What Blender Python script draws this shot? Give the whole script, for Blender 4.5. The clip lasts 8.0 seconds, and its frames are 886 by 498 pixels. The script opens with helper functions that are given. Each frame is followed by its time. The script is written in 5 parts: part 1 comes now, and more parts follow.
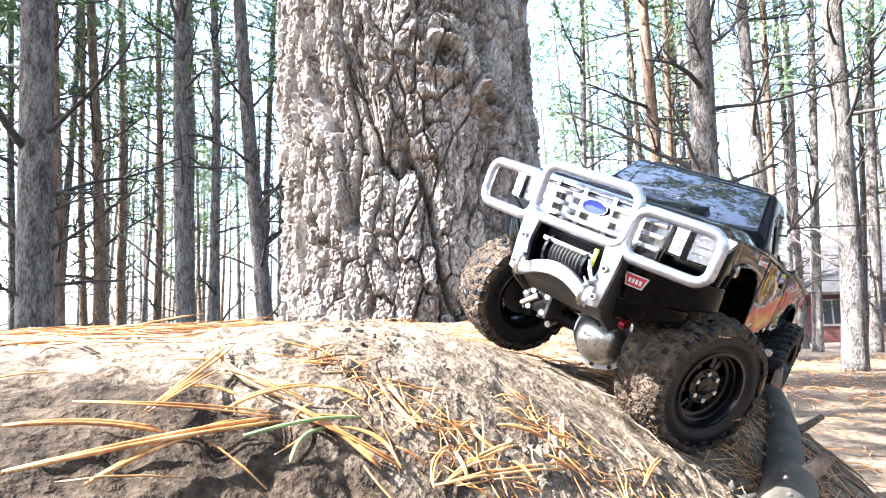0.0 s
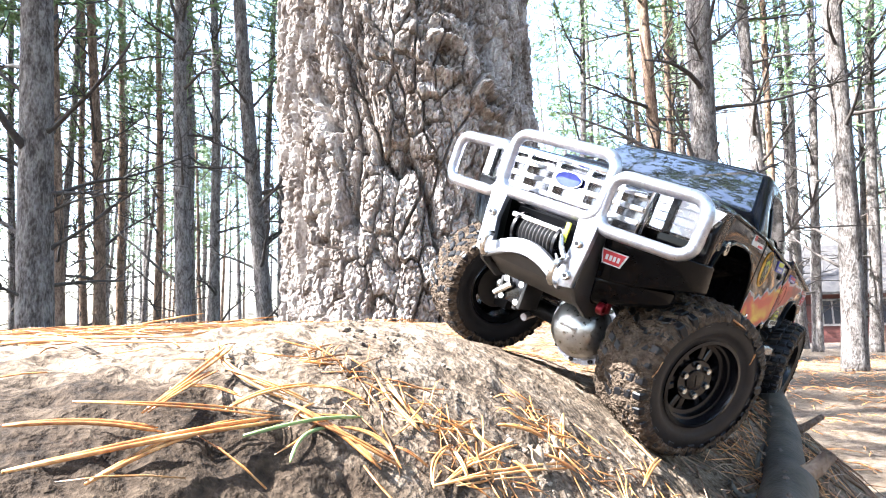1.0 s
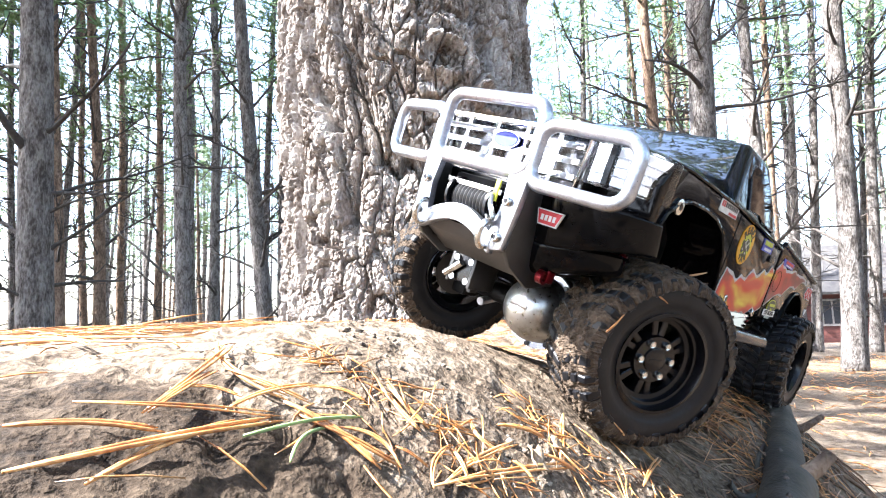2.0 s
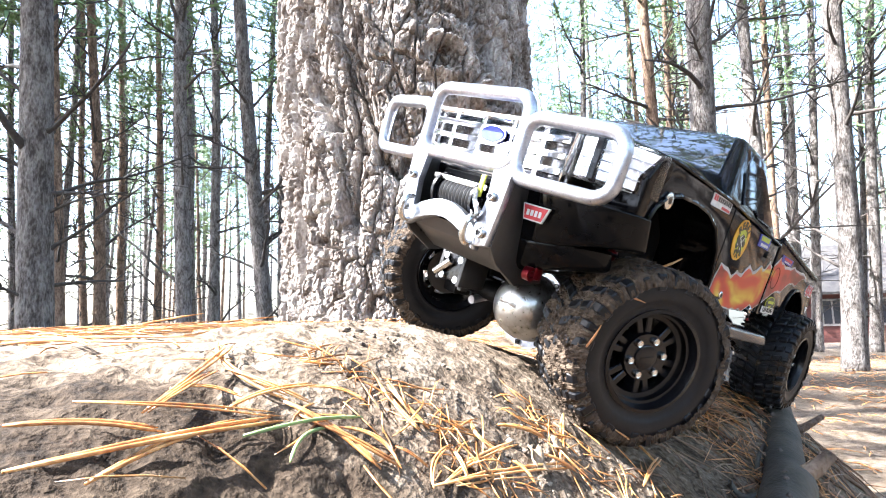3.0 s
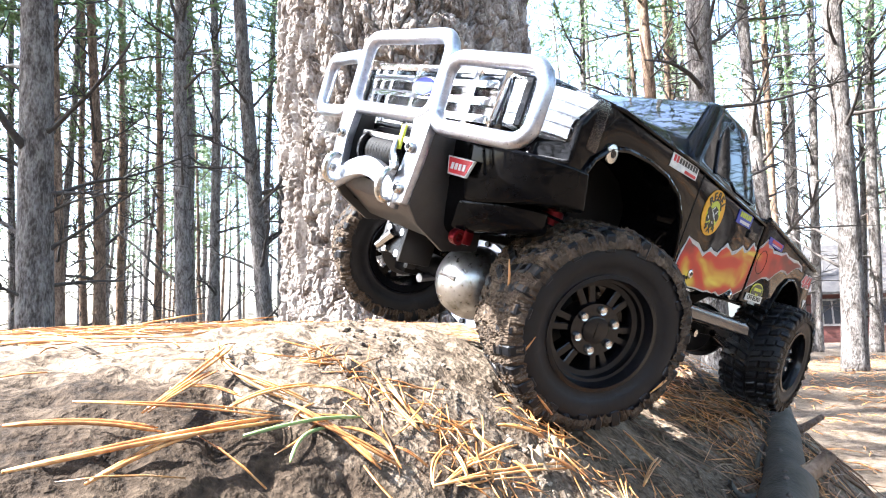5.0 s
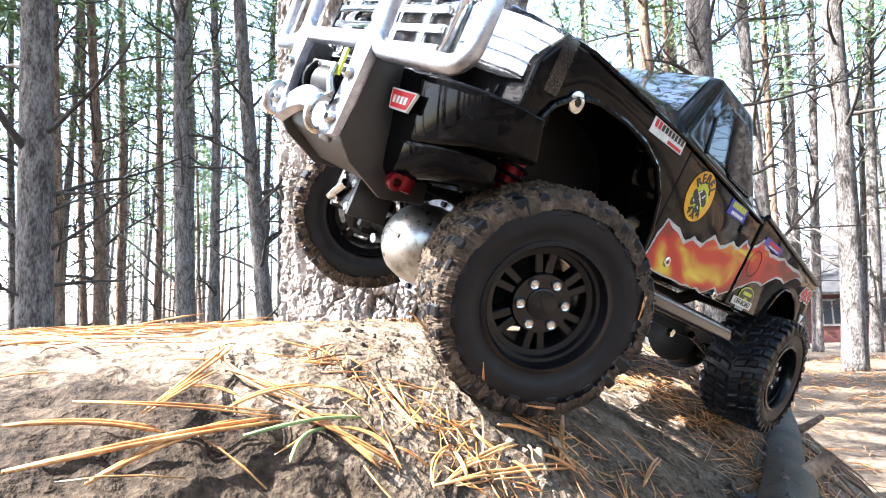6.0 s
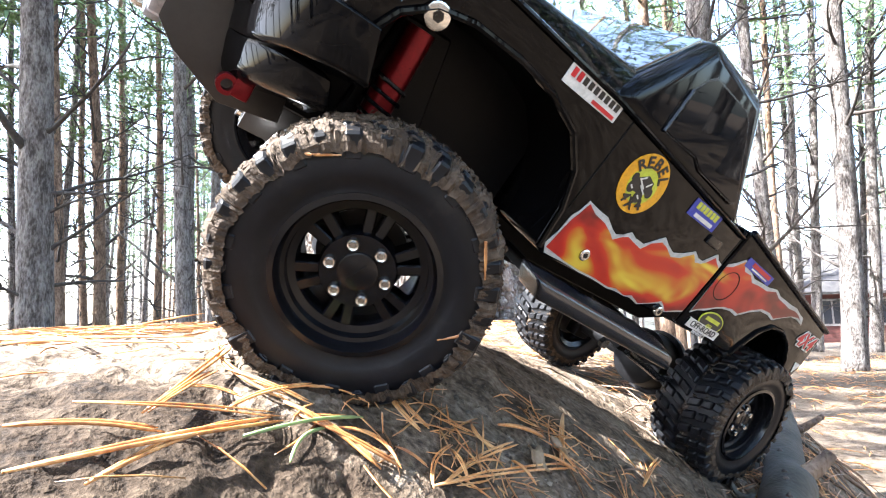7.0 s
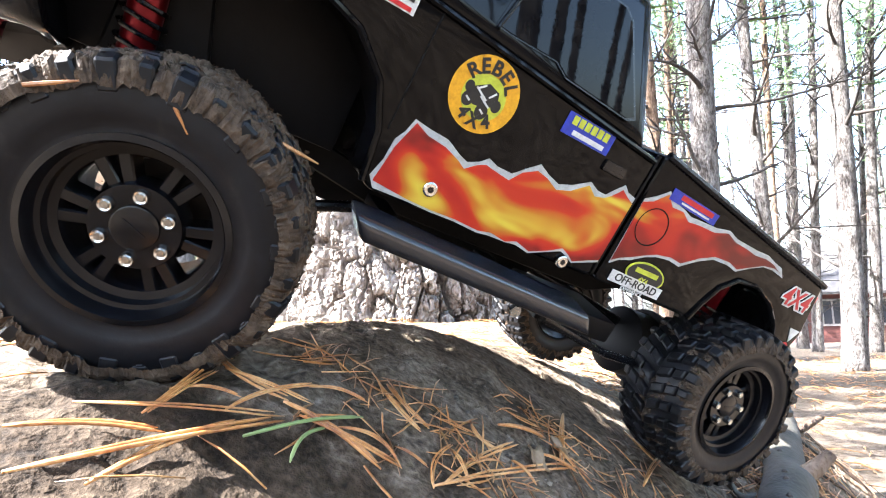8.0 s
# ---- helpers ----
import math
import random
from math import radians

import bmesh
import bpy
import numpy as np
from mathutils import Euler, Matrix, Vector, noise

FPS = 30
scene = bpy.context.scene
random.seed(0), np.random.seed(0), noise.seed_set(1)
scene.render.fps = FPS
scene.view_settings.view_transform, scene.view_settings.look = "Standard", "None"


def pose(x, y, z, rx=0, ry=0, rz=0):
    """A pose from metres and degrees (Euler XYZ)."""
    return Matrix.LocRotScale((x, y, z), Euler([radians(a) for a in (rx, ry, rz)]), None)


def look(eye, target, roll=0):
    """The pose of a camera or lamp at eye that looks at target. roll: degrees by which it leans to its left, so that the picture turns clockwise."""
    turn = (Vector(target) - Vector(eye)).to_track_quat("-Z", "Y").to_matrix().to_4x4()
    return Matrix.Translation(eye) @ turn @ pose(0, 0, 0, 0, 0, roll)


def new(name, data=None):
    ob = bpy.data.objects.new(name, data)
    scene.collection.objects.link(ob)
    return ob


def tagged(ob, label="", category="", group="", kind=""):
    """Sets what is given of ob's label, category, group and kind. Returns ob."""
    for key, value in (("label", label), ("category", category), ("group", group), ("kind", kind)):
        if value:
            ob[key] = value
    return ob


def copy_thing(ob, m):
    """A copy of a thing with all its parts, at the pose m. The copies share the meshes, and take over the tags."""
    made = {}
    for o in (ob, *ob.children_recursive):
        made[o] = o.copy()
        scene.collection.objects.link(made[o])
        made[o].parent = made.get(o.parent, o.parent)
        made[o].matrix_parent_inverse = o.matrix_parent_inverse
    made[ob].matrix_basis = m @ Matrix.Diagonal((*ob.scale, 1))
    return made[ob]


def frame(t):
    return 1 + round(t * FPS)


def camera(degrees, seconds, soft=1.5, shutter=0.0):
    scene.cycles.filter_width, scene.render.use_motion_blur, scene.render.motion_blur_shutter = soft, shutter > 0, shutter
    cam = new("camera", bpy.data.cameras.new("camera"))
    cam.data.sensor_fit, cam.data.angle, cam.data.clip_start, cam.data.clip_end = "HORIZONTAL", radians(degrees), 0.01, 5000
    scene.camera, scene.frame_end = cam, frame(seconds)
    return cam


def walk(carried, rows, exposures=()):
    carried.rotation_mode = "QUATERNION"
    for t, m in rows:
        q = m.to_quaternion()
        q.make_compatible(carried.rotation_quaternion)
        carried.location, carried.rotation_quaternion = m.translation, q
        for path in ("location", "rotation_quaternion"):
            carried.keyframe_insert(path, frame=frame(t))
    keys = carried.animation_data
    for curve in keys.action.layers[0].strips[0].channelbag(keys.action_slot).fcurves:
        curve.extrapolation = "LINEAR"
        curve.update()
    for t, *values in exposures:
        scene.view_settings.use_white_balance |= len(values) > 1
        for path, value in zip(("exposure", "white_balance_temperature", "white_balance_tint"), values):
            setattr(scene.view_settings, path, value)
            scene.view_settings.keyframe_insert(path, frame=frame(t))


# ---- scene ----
# ---------------------------------------------------------------- camera
cam = camera(77.82, 8.0, 1.1)
EYE = (0.0, 0.0, 0.6)
STAND = look(EYE, (0.0, math.cos(radians(6.5)), 0.6 + math.sin(radians(6.5))), -1.5)
walk(cam, [(0.0, STAND), (8.0, STAND)], exposures=[(0.0, 3.5, 5950, 10), (5.0, 3.5, 5950, 10), (7.0, 3.8, 5950, 10), (8.0, 4.1, 5950, 10)])

# ---------------------------------------------------------------- daylight
SUN_WAY = Vector((-0.655, -0.11, 0.74)).normalized()
world = bpy.data.worlds.new("sky")
scene.world = world
world.use_nodes = True
wn = world.node_tree
sky = wn.nodes.new("ShaderNodeTexSky")
sky.sky_type, sky.sun_disc = "NISHITA", False
sky.sun_elevation = math.asin(SUN_WAY.z)
sky.sun_rotation = math.atan2(SUN_WAY.x, SUN_WAY.y)
sky.dust_density = 3.0
wn.links.new(sky.outputs[0], wn.nodes["Background"].inputs[0])
wn.nodes["Background"].inputs[1].default_value = 0.15
sun = new("sun", bpy.data.lights.new("sun", "SUN"))
sun.data.energy, sun.data.angle, sun.data.color = 5.0, radians(0.5), (1.0, 0.955, 0.89)
sun.matrix_world = look(SUN_WAY * 20, (0, 0, 0))


# ---------------------------------------------------------------- materials
def nodes_of(name):
    m = bpy.data.materials.new(name)
    m.use_nodes = True
    return m, m.node_tree, m.node_tree.nodes["Principled BSDF"]


def surf(name, stops, scale=20.0, stretch=(1, 1, 1), detail=6.0, rough=(0.6, 0.9), metal=0.0, bump=0.3, depth=0.002,
         fine=8.0, vary=0.0, coat=0.0, island=False, spec=0.5, fleck=0.45):
    """A mottled surface: colour stops over a coarse noise, mixed with a finer one; relief from both."""
    m, t, b = nodes_of(name)
    n, l = t.nodes, t.links
    co = n.new("ShaderNodeTexCoord")
    mp = n.new("ShaderNodeMapping")
    mp.inputs["Scale"].default_value = stretch
    l.new(co.outputs["Object"], mp.inputs[0])
    a = n.new("ShaderNodeTexNoise")
    a.inputs["Scale"].default_value, a.inputs["Detail"].default_value = scale, detail
    c = n.new("ShaderNodeTexNoise")
    c.inputs["Scale"].default_value, c.inputs["Detail"].default_value = scale * fine, 4.0
    l.new(mp.outputs[0], a.inputs[0])
    l.new(mp.outputs[0], c.inputs[0])
    add = n.new("ShaderNodeMath")
    add.operation = "MULTIPLY_ADD"
    add.inputs[1].default_value = fleck
    l.new(c.outputs[0], add.inputs[0])
    l.new(a.outputs[0], add.inputs[2])
    sub = n.new("ShaderNodeMath")
    sub.operation = "SUBTRACT"
    l.new(add.outputs[0], sub.inputs[0])
    sub.inputs[1].default_value = fleck / 2
    ramp = n.new("ShaderNodeValToRGB")
    e = ramp.color_ramp.elements
    while len(e) < len(stops):
        e.new(0.5)
    for k, (pos, col) in enumerate(stops):
        e[k].position, e[k].color = pos, (*col, 1)
    l.new(sub.outputs[0], ramp.inputs[0])
    colour = ramp.outputs[0]
    if vary:
        if island:
            rnd = n.new("ShaderNodeNewGeometry").outputs["Random Per Island"]
        else:
            rnd = n.new("ShaderNodeObjectInfo").outputs["Random"]
        hs = n.new("ShaderNodeHueSaturation")
        mr = n.new("ShaderNodeMapRange")
        mr.inputs[3].default_value, mr.inputs[4].default_value = 1 - vary, 1 + vary
        l.new(rnd, mr.inputs[0])
        l.new(mr.outputs[0], hs.inputs["Value"])
        l.new(colour, hs.inputs["Color"])
        colour = hs.outputs[0]
    l.new(colour, b.inputs["Base Color"])
    rr = n.new("ShaderNodeMapRange")
    rr.inputs[3].default_value, rr.inputs[4].default_value = rough
    l.new(c.outputs[0], rr.inputs[0])
    l.new(rr.outputs[0], b.inputs["Roughness"])
    b.inputs["Metallic"].default_value = metal
    b.inputs["Coat Weight"].default_value = coat
    b.inputs["Coat Roughness"].default_value = 0.04
    b.inputs["Specular IOR Level"].default_value = spec
    if bump:
        bp = n.new("ShaderNodeBump")
        bp.inputs["Strength"].default_value, bp.inputs["Distance"].default_value = bump, depth
        l.new(add.outputs[0], bp.inputs["Height"])
        l.new(bp.outputs[0], b.inputs["Normal"])
    return m


SAND = surf("sandy_soil", [(0.28, (0.034, 0.024, 0.016)), (0.42, (0.078, 0.057, 0.039)), (0.55, (0.112, 0.085, 0.061)), (0.75, (0.185, 0.149, 0.112))],
            scale=38, detail=8, rough=(0.85, 1.0), bump=0.9, depth=0.0024, fine=9, spec=0.15, fleck=1.0)


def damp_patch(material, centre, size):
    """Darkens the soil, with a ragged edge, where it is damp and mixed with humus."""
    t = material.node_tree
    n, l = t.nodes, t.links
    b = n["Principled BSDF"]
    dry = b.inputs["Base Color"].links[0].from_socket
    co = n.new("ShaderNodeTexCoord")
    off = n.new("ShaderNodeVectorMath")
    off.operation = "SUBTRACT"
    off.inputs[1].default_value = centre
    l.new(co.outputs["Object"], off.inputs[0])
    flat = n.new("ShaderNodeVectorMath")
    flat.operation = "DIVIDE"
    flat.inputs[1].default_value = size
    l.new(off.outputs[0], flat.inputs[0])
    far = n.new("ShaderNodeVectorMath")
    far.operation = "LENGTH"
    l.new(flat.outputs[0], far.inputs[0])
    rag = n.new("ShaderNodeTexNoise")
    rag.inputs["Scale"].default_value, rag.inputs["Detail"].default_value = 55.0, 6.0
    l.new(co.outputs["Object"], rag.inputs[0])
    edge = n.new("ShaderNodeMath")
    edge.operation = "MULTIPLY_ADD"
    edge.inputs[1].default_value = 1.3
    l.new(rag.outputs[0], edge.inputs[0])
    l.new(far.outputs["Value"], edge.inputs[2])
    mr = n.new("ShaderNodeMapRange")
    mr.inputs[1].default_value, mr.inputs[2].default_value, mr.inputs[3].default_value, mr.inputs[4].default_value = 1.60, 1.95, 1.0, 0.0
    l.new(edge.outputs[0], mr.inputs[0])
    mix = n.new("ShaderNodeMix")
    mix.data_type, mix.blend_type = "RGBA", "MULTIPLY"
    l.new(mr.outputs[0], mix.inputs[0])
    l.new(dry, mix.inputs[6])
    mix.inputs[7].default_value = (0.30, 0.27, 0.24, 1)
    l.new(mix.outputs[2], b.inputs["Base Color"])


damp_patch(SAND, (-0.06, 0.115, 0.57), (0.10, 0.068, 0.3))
BARK_OLD = surf("old_pine_bark", [(0.26, (0.072, 0.056, 0.046)), (0.42, (0.158, 0.135, 0.119)), (0.56, (0.240, 0.215, 0.196)), (0.76, (0.360, 0.332, 0.306))],
                scale=26, stretch=(1, 1, 0.6), detail=9, rough=(0.85, 1.0), bump=1.0, depth=0.005, fine=7, spec=0.15, fleck=0.8)
BARK_GREY = surf("grey_pine_bark", [(0.3, (0.050, 0.041, 0.036)), (0.5, (0.130, 0.115, 0.106)), (0.7, (0.225, 0.207, 0.194))],
                 scale=24, stretch=(1, 1, 0.35), detail=8, rough=(0.85, 1.0), bump=1.0, depth=0.03, fine=4, fleck=0.7, vary=0.2, spec=0.2)
BARK_RED = surf("orange_pine_bark", [(0.3, (0.068, 0.045, 0.033)), (0.5, (0.15, 0.098, 0.066)), (0.7, (0.225, 0.16, 0.115))],
                scale=20, stretch=(1, 1, 0.35), detail=8, rough=(0.8, 1.0), bump=1.0, depth=0.02, fine=4, fleck=0.7, vary=0.2, spec=0.2)
TWIG = surf("dead_twig_bark", [(0.3, (0.023, 0.018, 0.016)), (0.6, (0.054, 0.045, 0.038))], scale=40, rough=(0.8, 1.0), bump=0.4, vary=0.3)
LEAF = surf("pine_foliage", [(0.3, (0.073, 0.121, 0.043)), (0.6, (0.121, 0.189, 0.068)), (0.8, (0.158, 0.207, 0.080))], scale=3, rough=(0.5, 0.8), bump=0,
            vary=0.35, island=True)
NEEDLE = surf("dry_pine_needle", [(0.3, (0.19, 0.066, 0.018)), (0.5, (0.35, 0.150, 0.042)), (0.7, (0.48, 0.27, 0.110))], scale=60, rough=(0.28, 0.5), bump=0.2,
              depth=0.0005, vary=0.45, island=True)
NEEDLE_GREEN = surf("green_pine_needle", [(0.3, (0.120, 0.175, 0.055)), (0.7, (0.220, 0.280, 0.110))], scale=60, rough=(0.4, 0.6), bump=0.1, depth=0.0005)
LOG = surf("weathered_log_bark", [(0.3, (0.012, 0.011, 0.007)), (0.5, (0.028, 0.024, 0.017)), (0.7, (0.052, 0.045, 0.033))], scale=40, stretch=(1, 1, 0.3), rough=(0.7, 0.95),
           bump=0.6, depth=0.003)
CUTWOOD = surf("cut_wood", [(0.3, (0.154, 0.094, 0.050)), (0.7, (0.286, 0.209, 0.132))], scale=60, rough=(0.7, 0.9), bump=0.4)


# ---------------------------------------------------------------- small tools
def link_mesh(name, bm, material, smooth=True):
    me = bpy.data.meshes.new(name)
    bm.to_mesh(me)
    bm.free()
    for mm in material if isinstance(material, (list, tuple)) else [material]:
        me.materials.append(mm)
    if smooth:
        me.shade_smooth()
    return me


def part(name, bm, material, parent, label="", smooth=False):
    """One mesh object under a thing or under a part."""
    me = bm if isinstance(bm, bpy.types.Mesh) else link_mesh(name, bm, material, smooth)
    ob = new(name, me)
    ob.parent = parent
    return tagged(ob, label) if label else ob


def smooth_sharp(me, angle=35):
    me.shade_smooth()
    me.set_sharp_from_angle(angle=radians(angle))
    return me


def raw_mesh(name, verts, faces, material, smooth=False):
    me = bpy.data.meshes.new(name)
    me.from_pydata([tuple(v) for v in verts], [], [tuple(f) for f in faces])
    me.materials.append(material)
    if smooth:
        me.shade_smooth()
    return me


def vnoise(x, y, seed=0):
    """Value noise over numpy arrays, 0 to 1."""
    x, y = np.asarray(x, float), np.asarray(y, float)
    xi, yi = np.floor(x), np.floor(y)
    fx, fy = x - xi, y - yi
    fx, fy = fx * fx * (3 - 2 * fx), fy * fy * (3 - 2 * fy)

    def rnd(a, b):
        s = np.sin(a * 127.1 + b * 311.7 + seed * 74.7) * 43758.5453
        return s - np.floor(s)

    return (rnd(xi, yi) * (1 - fx) + rnd(xi + 1, yi) * fx) * (1 - fy) + (rnd(xi, yi + 1) * (1 - fx) + rnd(xi + 1, yi + 1) * fx) * fy


def fbm(x, y, octaves=4, seed=0):
    total, amp, s = 0, 0.5, 1.0
    for k in range(octaves):
        total = total + amp * vnoise(np.asarray(x) * s, np.asarray(y) * s, seed + k)
        amp, s = amp / 2, s * 2.03
    return total


def cells(x, y, seed=0):
    """Distances to the nearest two of scattered cell points, and a random height for the nearest cell."""
    xi, yi = np.floor(x), np.floor(y)
    f1, f2, hh = np.full(x.shape, 9.0), np.full(x.shape, 9.0), np.zeros(x.shape)
    for dx in (-1, 0, 1):
        for dy in (-1, 0, 1):
            a, b = xi + dx, yi + dy
            h = [np.sin(a * p + b * q + seed * 3.7) * 43758.5453 for p, q in ((127.1, 311.7), (269.5, 183.3), (419.2, 371.9))]
            h = [v - np.floor(v) for v in h]
            d = np.hypot(a + h[0] - x, b + h[1] - y)
            near = d < f1
            f2 = np.where(near, f1, np.minimum(f2, d))
            hh = np.where(near, h[2], hh)
            f1 = np.where(near, d, f1)
    return f1, f2, hh


def sweep(pts, radii, sides=6, closed=False):
    """Vertices and faces of a tube through pts."""
    pts = [Vector(p) for p in pts]
    n = len(pts)
    radii = radii if isinstance(radii, (list, tuple)) else [radii] * n
    verts, faces, ref = [], [], None
    for i, p in enumerate(pts):
        if closed:
            d = pts[(i + 1) % n] - pts[i - 1]
        else:
            d = pts[min(i + 1, n - 1)] - pts[max(i - 1, 0)]
        d.normalize()
        if ref is None:
            ref = d.orthogonal().normalized()
        ref = (ref - d * ref.dot(d)).normalized()
        side = d.cross(ref)
        for k in range(sides):
            a = 2 * math.pi * k / sides
            verts.append(p + (ref * math.cos(a) + side * math.sin(a)) * radii[i])
    for i in range(n if closed else n - 1):
        j = (i + 1) % n
        for k in range(sides):
            q = (k + 1) % sides
            faces.append((i * sides + k, i * sides + q, j * sides + q, j * sides + k))
    if not closed:
        faces.append(tuple(range(sides))[::-1])
        faces.append(tuple((n - 1) * sides + k for k in range(sides)))
    return verts, faces


class Heap:
    """Collects many small pieces into one mesh."""

    def __init__(self):
        self.v, self.f = [], []

    def add(self, vf):
        o = len(self.v)
        self.v += [tuple(p) for p in vf[0]]
        self.f += [tuple(i + o for i in q) for q in vf[1]]

    def mesh(self, name, material, smooth=True):
        return raw_mesh(name, self.v, self.f, material, smooth)


# ---------------------------------------------------------------- ground
def softplus(s):
    return np.logaddexp(0, s)


def plain_z(x, y):
    return 0.14 - 0.065 * 3.0 * softplus((np.asarray(y) - 3.9) / 3.0) + 0.03 * (fbm(np.asarray(x) * 0.7, np.asarray(y) * 0.7, 3, 5) - 0.5)


def mound_z(x, y):
    """The mound at the foot of the big pine, falling away along one steep flank."""
    u, v = x * 0.748 - y * 0.663, x * 0.663 + y * 0.748
    w = 0.022
    h = 0.5842 + 0.0065 * (y - 0.45) - 0.0149 * x - 0.70 * w * softplus((u + 0.267 + 0.256 * (v - 0.4)) / w)
    for cx, cy, rise, wide in ((-0.0148, 0.2839, 0.0167, 0.1446), (0.1287, 0.6026, -0.0385, 0.1529), (0.2998, 0.5750, 0.0598, 0.1411)):
        h = h + rise * np.exp(-((x - cx) ** 2 + (y - cy) ** 2) / wide ** 2)
    rho = np.hypot(x, y - 0.45)
    return h - 0.3 * 0.1 * softplus((rho - 0.62) / 0.1)


def ground_z(x, y):
    x, y = np.asarray(x, float), np.asarray(y, float)
    a, b, w = mound_z(x, y), plain_z(x, y), 0.03
    h = w * np.logaddexp(a / w, b / w)
    near = 1 / (1 + (np.hypot(x, y - 0.5) / 1.2) ** 4)
    h = h + near * 0.009 * (fbm(x * 9, y * 9, 3, 1) - 0.45)
    lumps = np.clip(fbm(x * 70, y * 70, 2, 11) - 0.42, 0, 1)
    pits = np.clip(0.34 - fbm(x * 95, y * 95, 2, 23), 0, 1)
    crumb = fbm(x * 150, y * 150, 1, 31) - 0.25
    return h + near * (0.006 * lumps - 0.015 * pits - 0.001 + 0.0045 * crumb)


def axis(lo, hi, step, far_lo, far_hi):
    mid = list(np.arange(lo, hi, step))
    out, s, v = [], step, hi
    while v < far_hi:
        out.append(v)
        s *= 1.13
        v += s
    low, s, v = [], step, lo - step
    while v > far_lo:
        low.append(v)
        s *= 1.13
        v -= s
    return np.array(low[::-1] + mid + out)


def build_ground():
    xs, ys = axis(-0.62, 0.62, 0.0023, -160, 160), axis(0.07, 1.0, 0.0023, -120, 200)
    X, Y = np.meshgrid(xs, ys)
    Z = ground_z(X, Y)
    verts = np.stack([X.ravel(), Y.ravel(), Z.ravel()], 1)
    nx, ny = len(xs), len(ys)
    i = (np.arange(ny - 1)[:, None] * nx + np.arange(nx - 1)[None]).ravel()
    faces = np.stack([i, i + 1, i + nx + 1, i + nx], 1)
    me = bpy.data.meshes.new("ground")
    me.vertices.add(len(verts))
    me.vertices.foreach_set("co", verts.ravel())
    me.loops.add(faces.size)
    me.loops.foreach_set("vertex_index", faces.ravel())
    me.polygons.add(len(faces))
    me.polygons.foreach_set("loop_start", np.arange(0, faces.size, 4))
    me.update(calc_edges=True)
    me.shade_smooth()
    me.materials.append(SAND)
    return tagged(new("ground", me), "pale sandy forest soil rising to a mound", "ground", kind="structure")


build_ground()


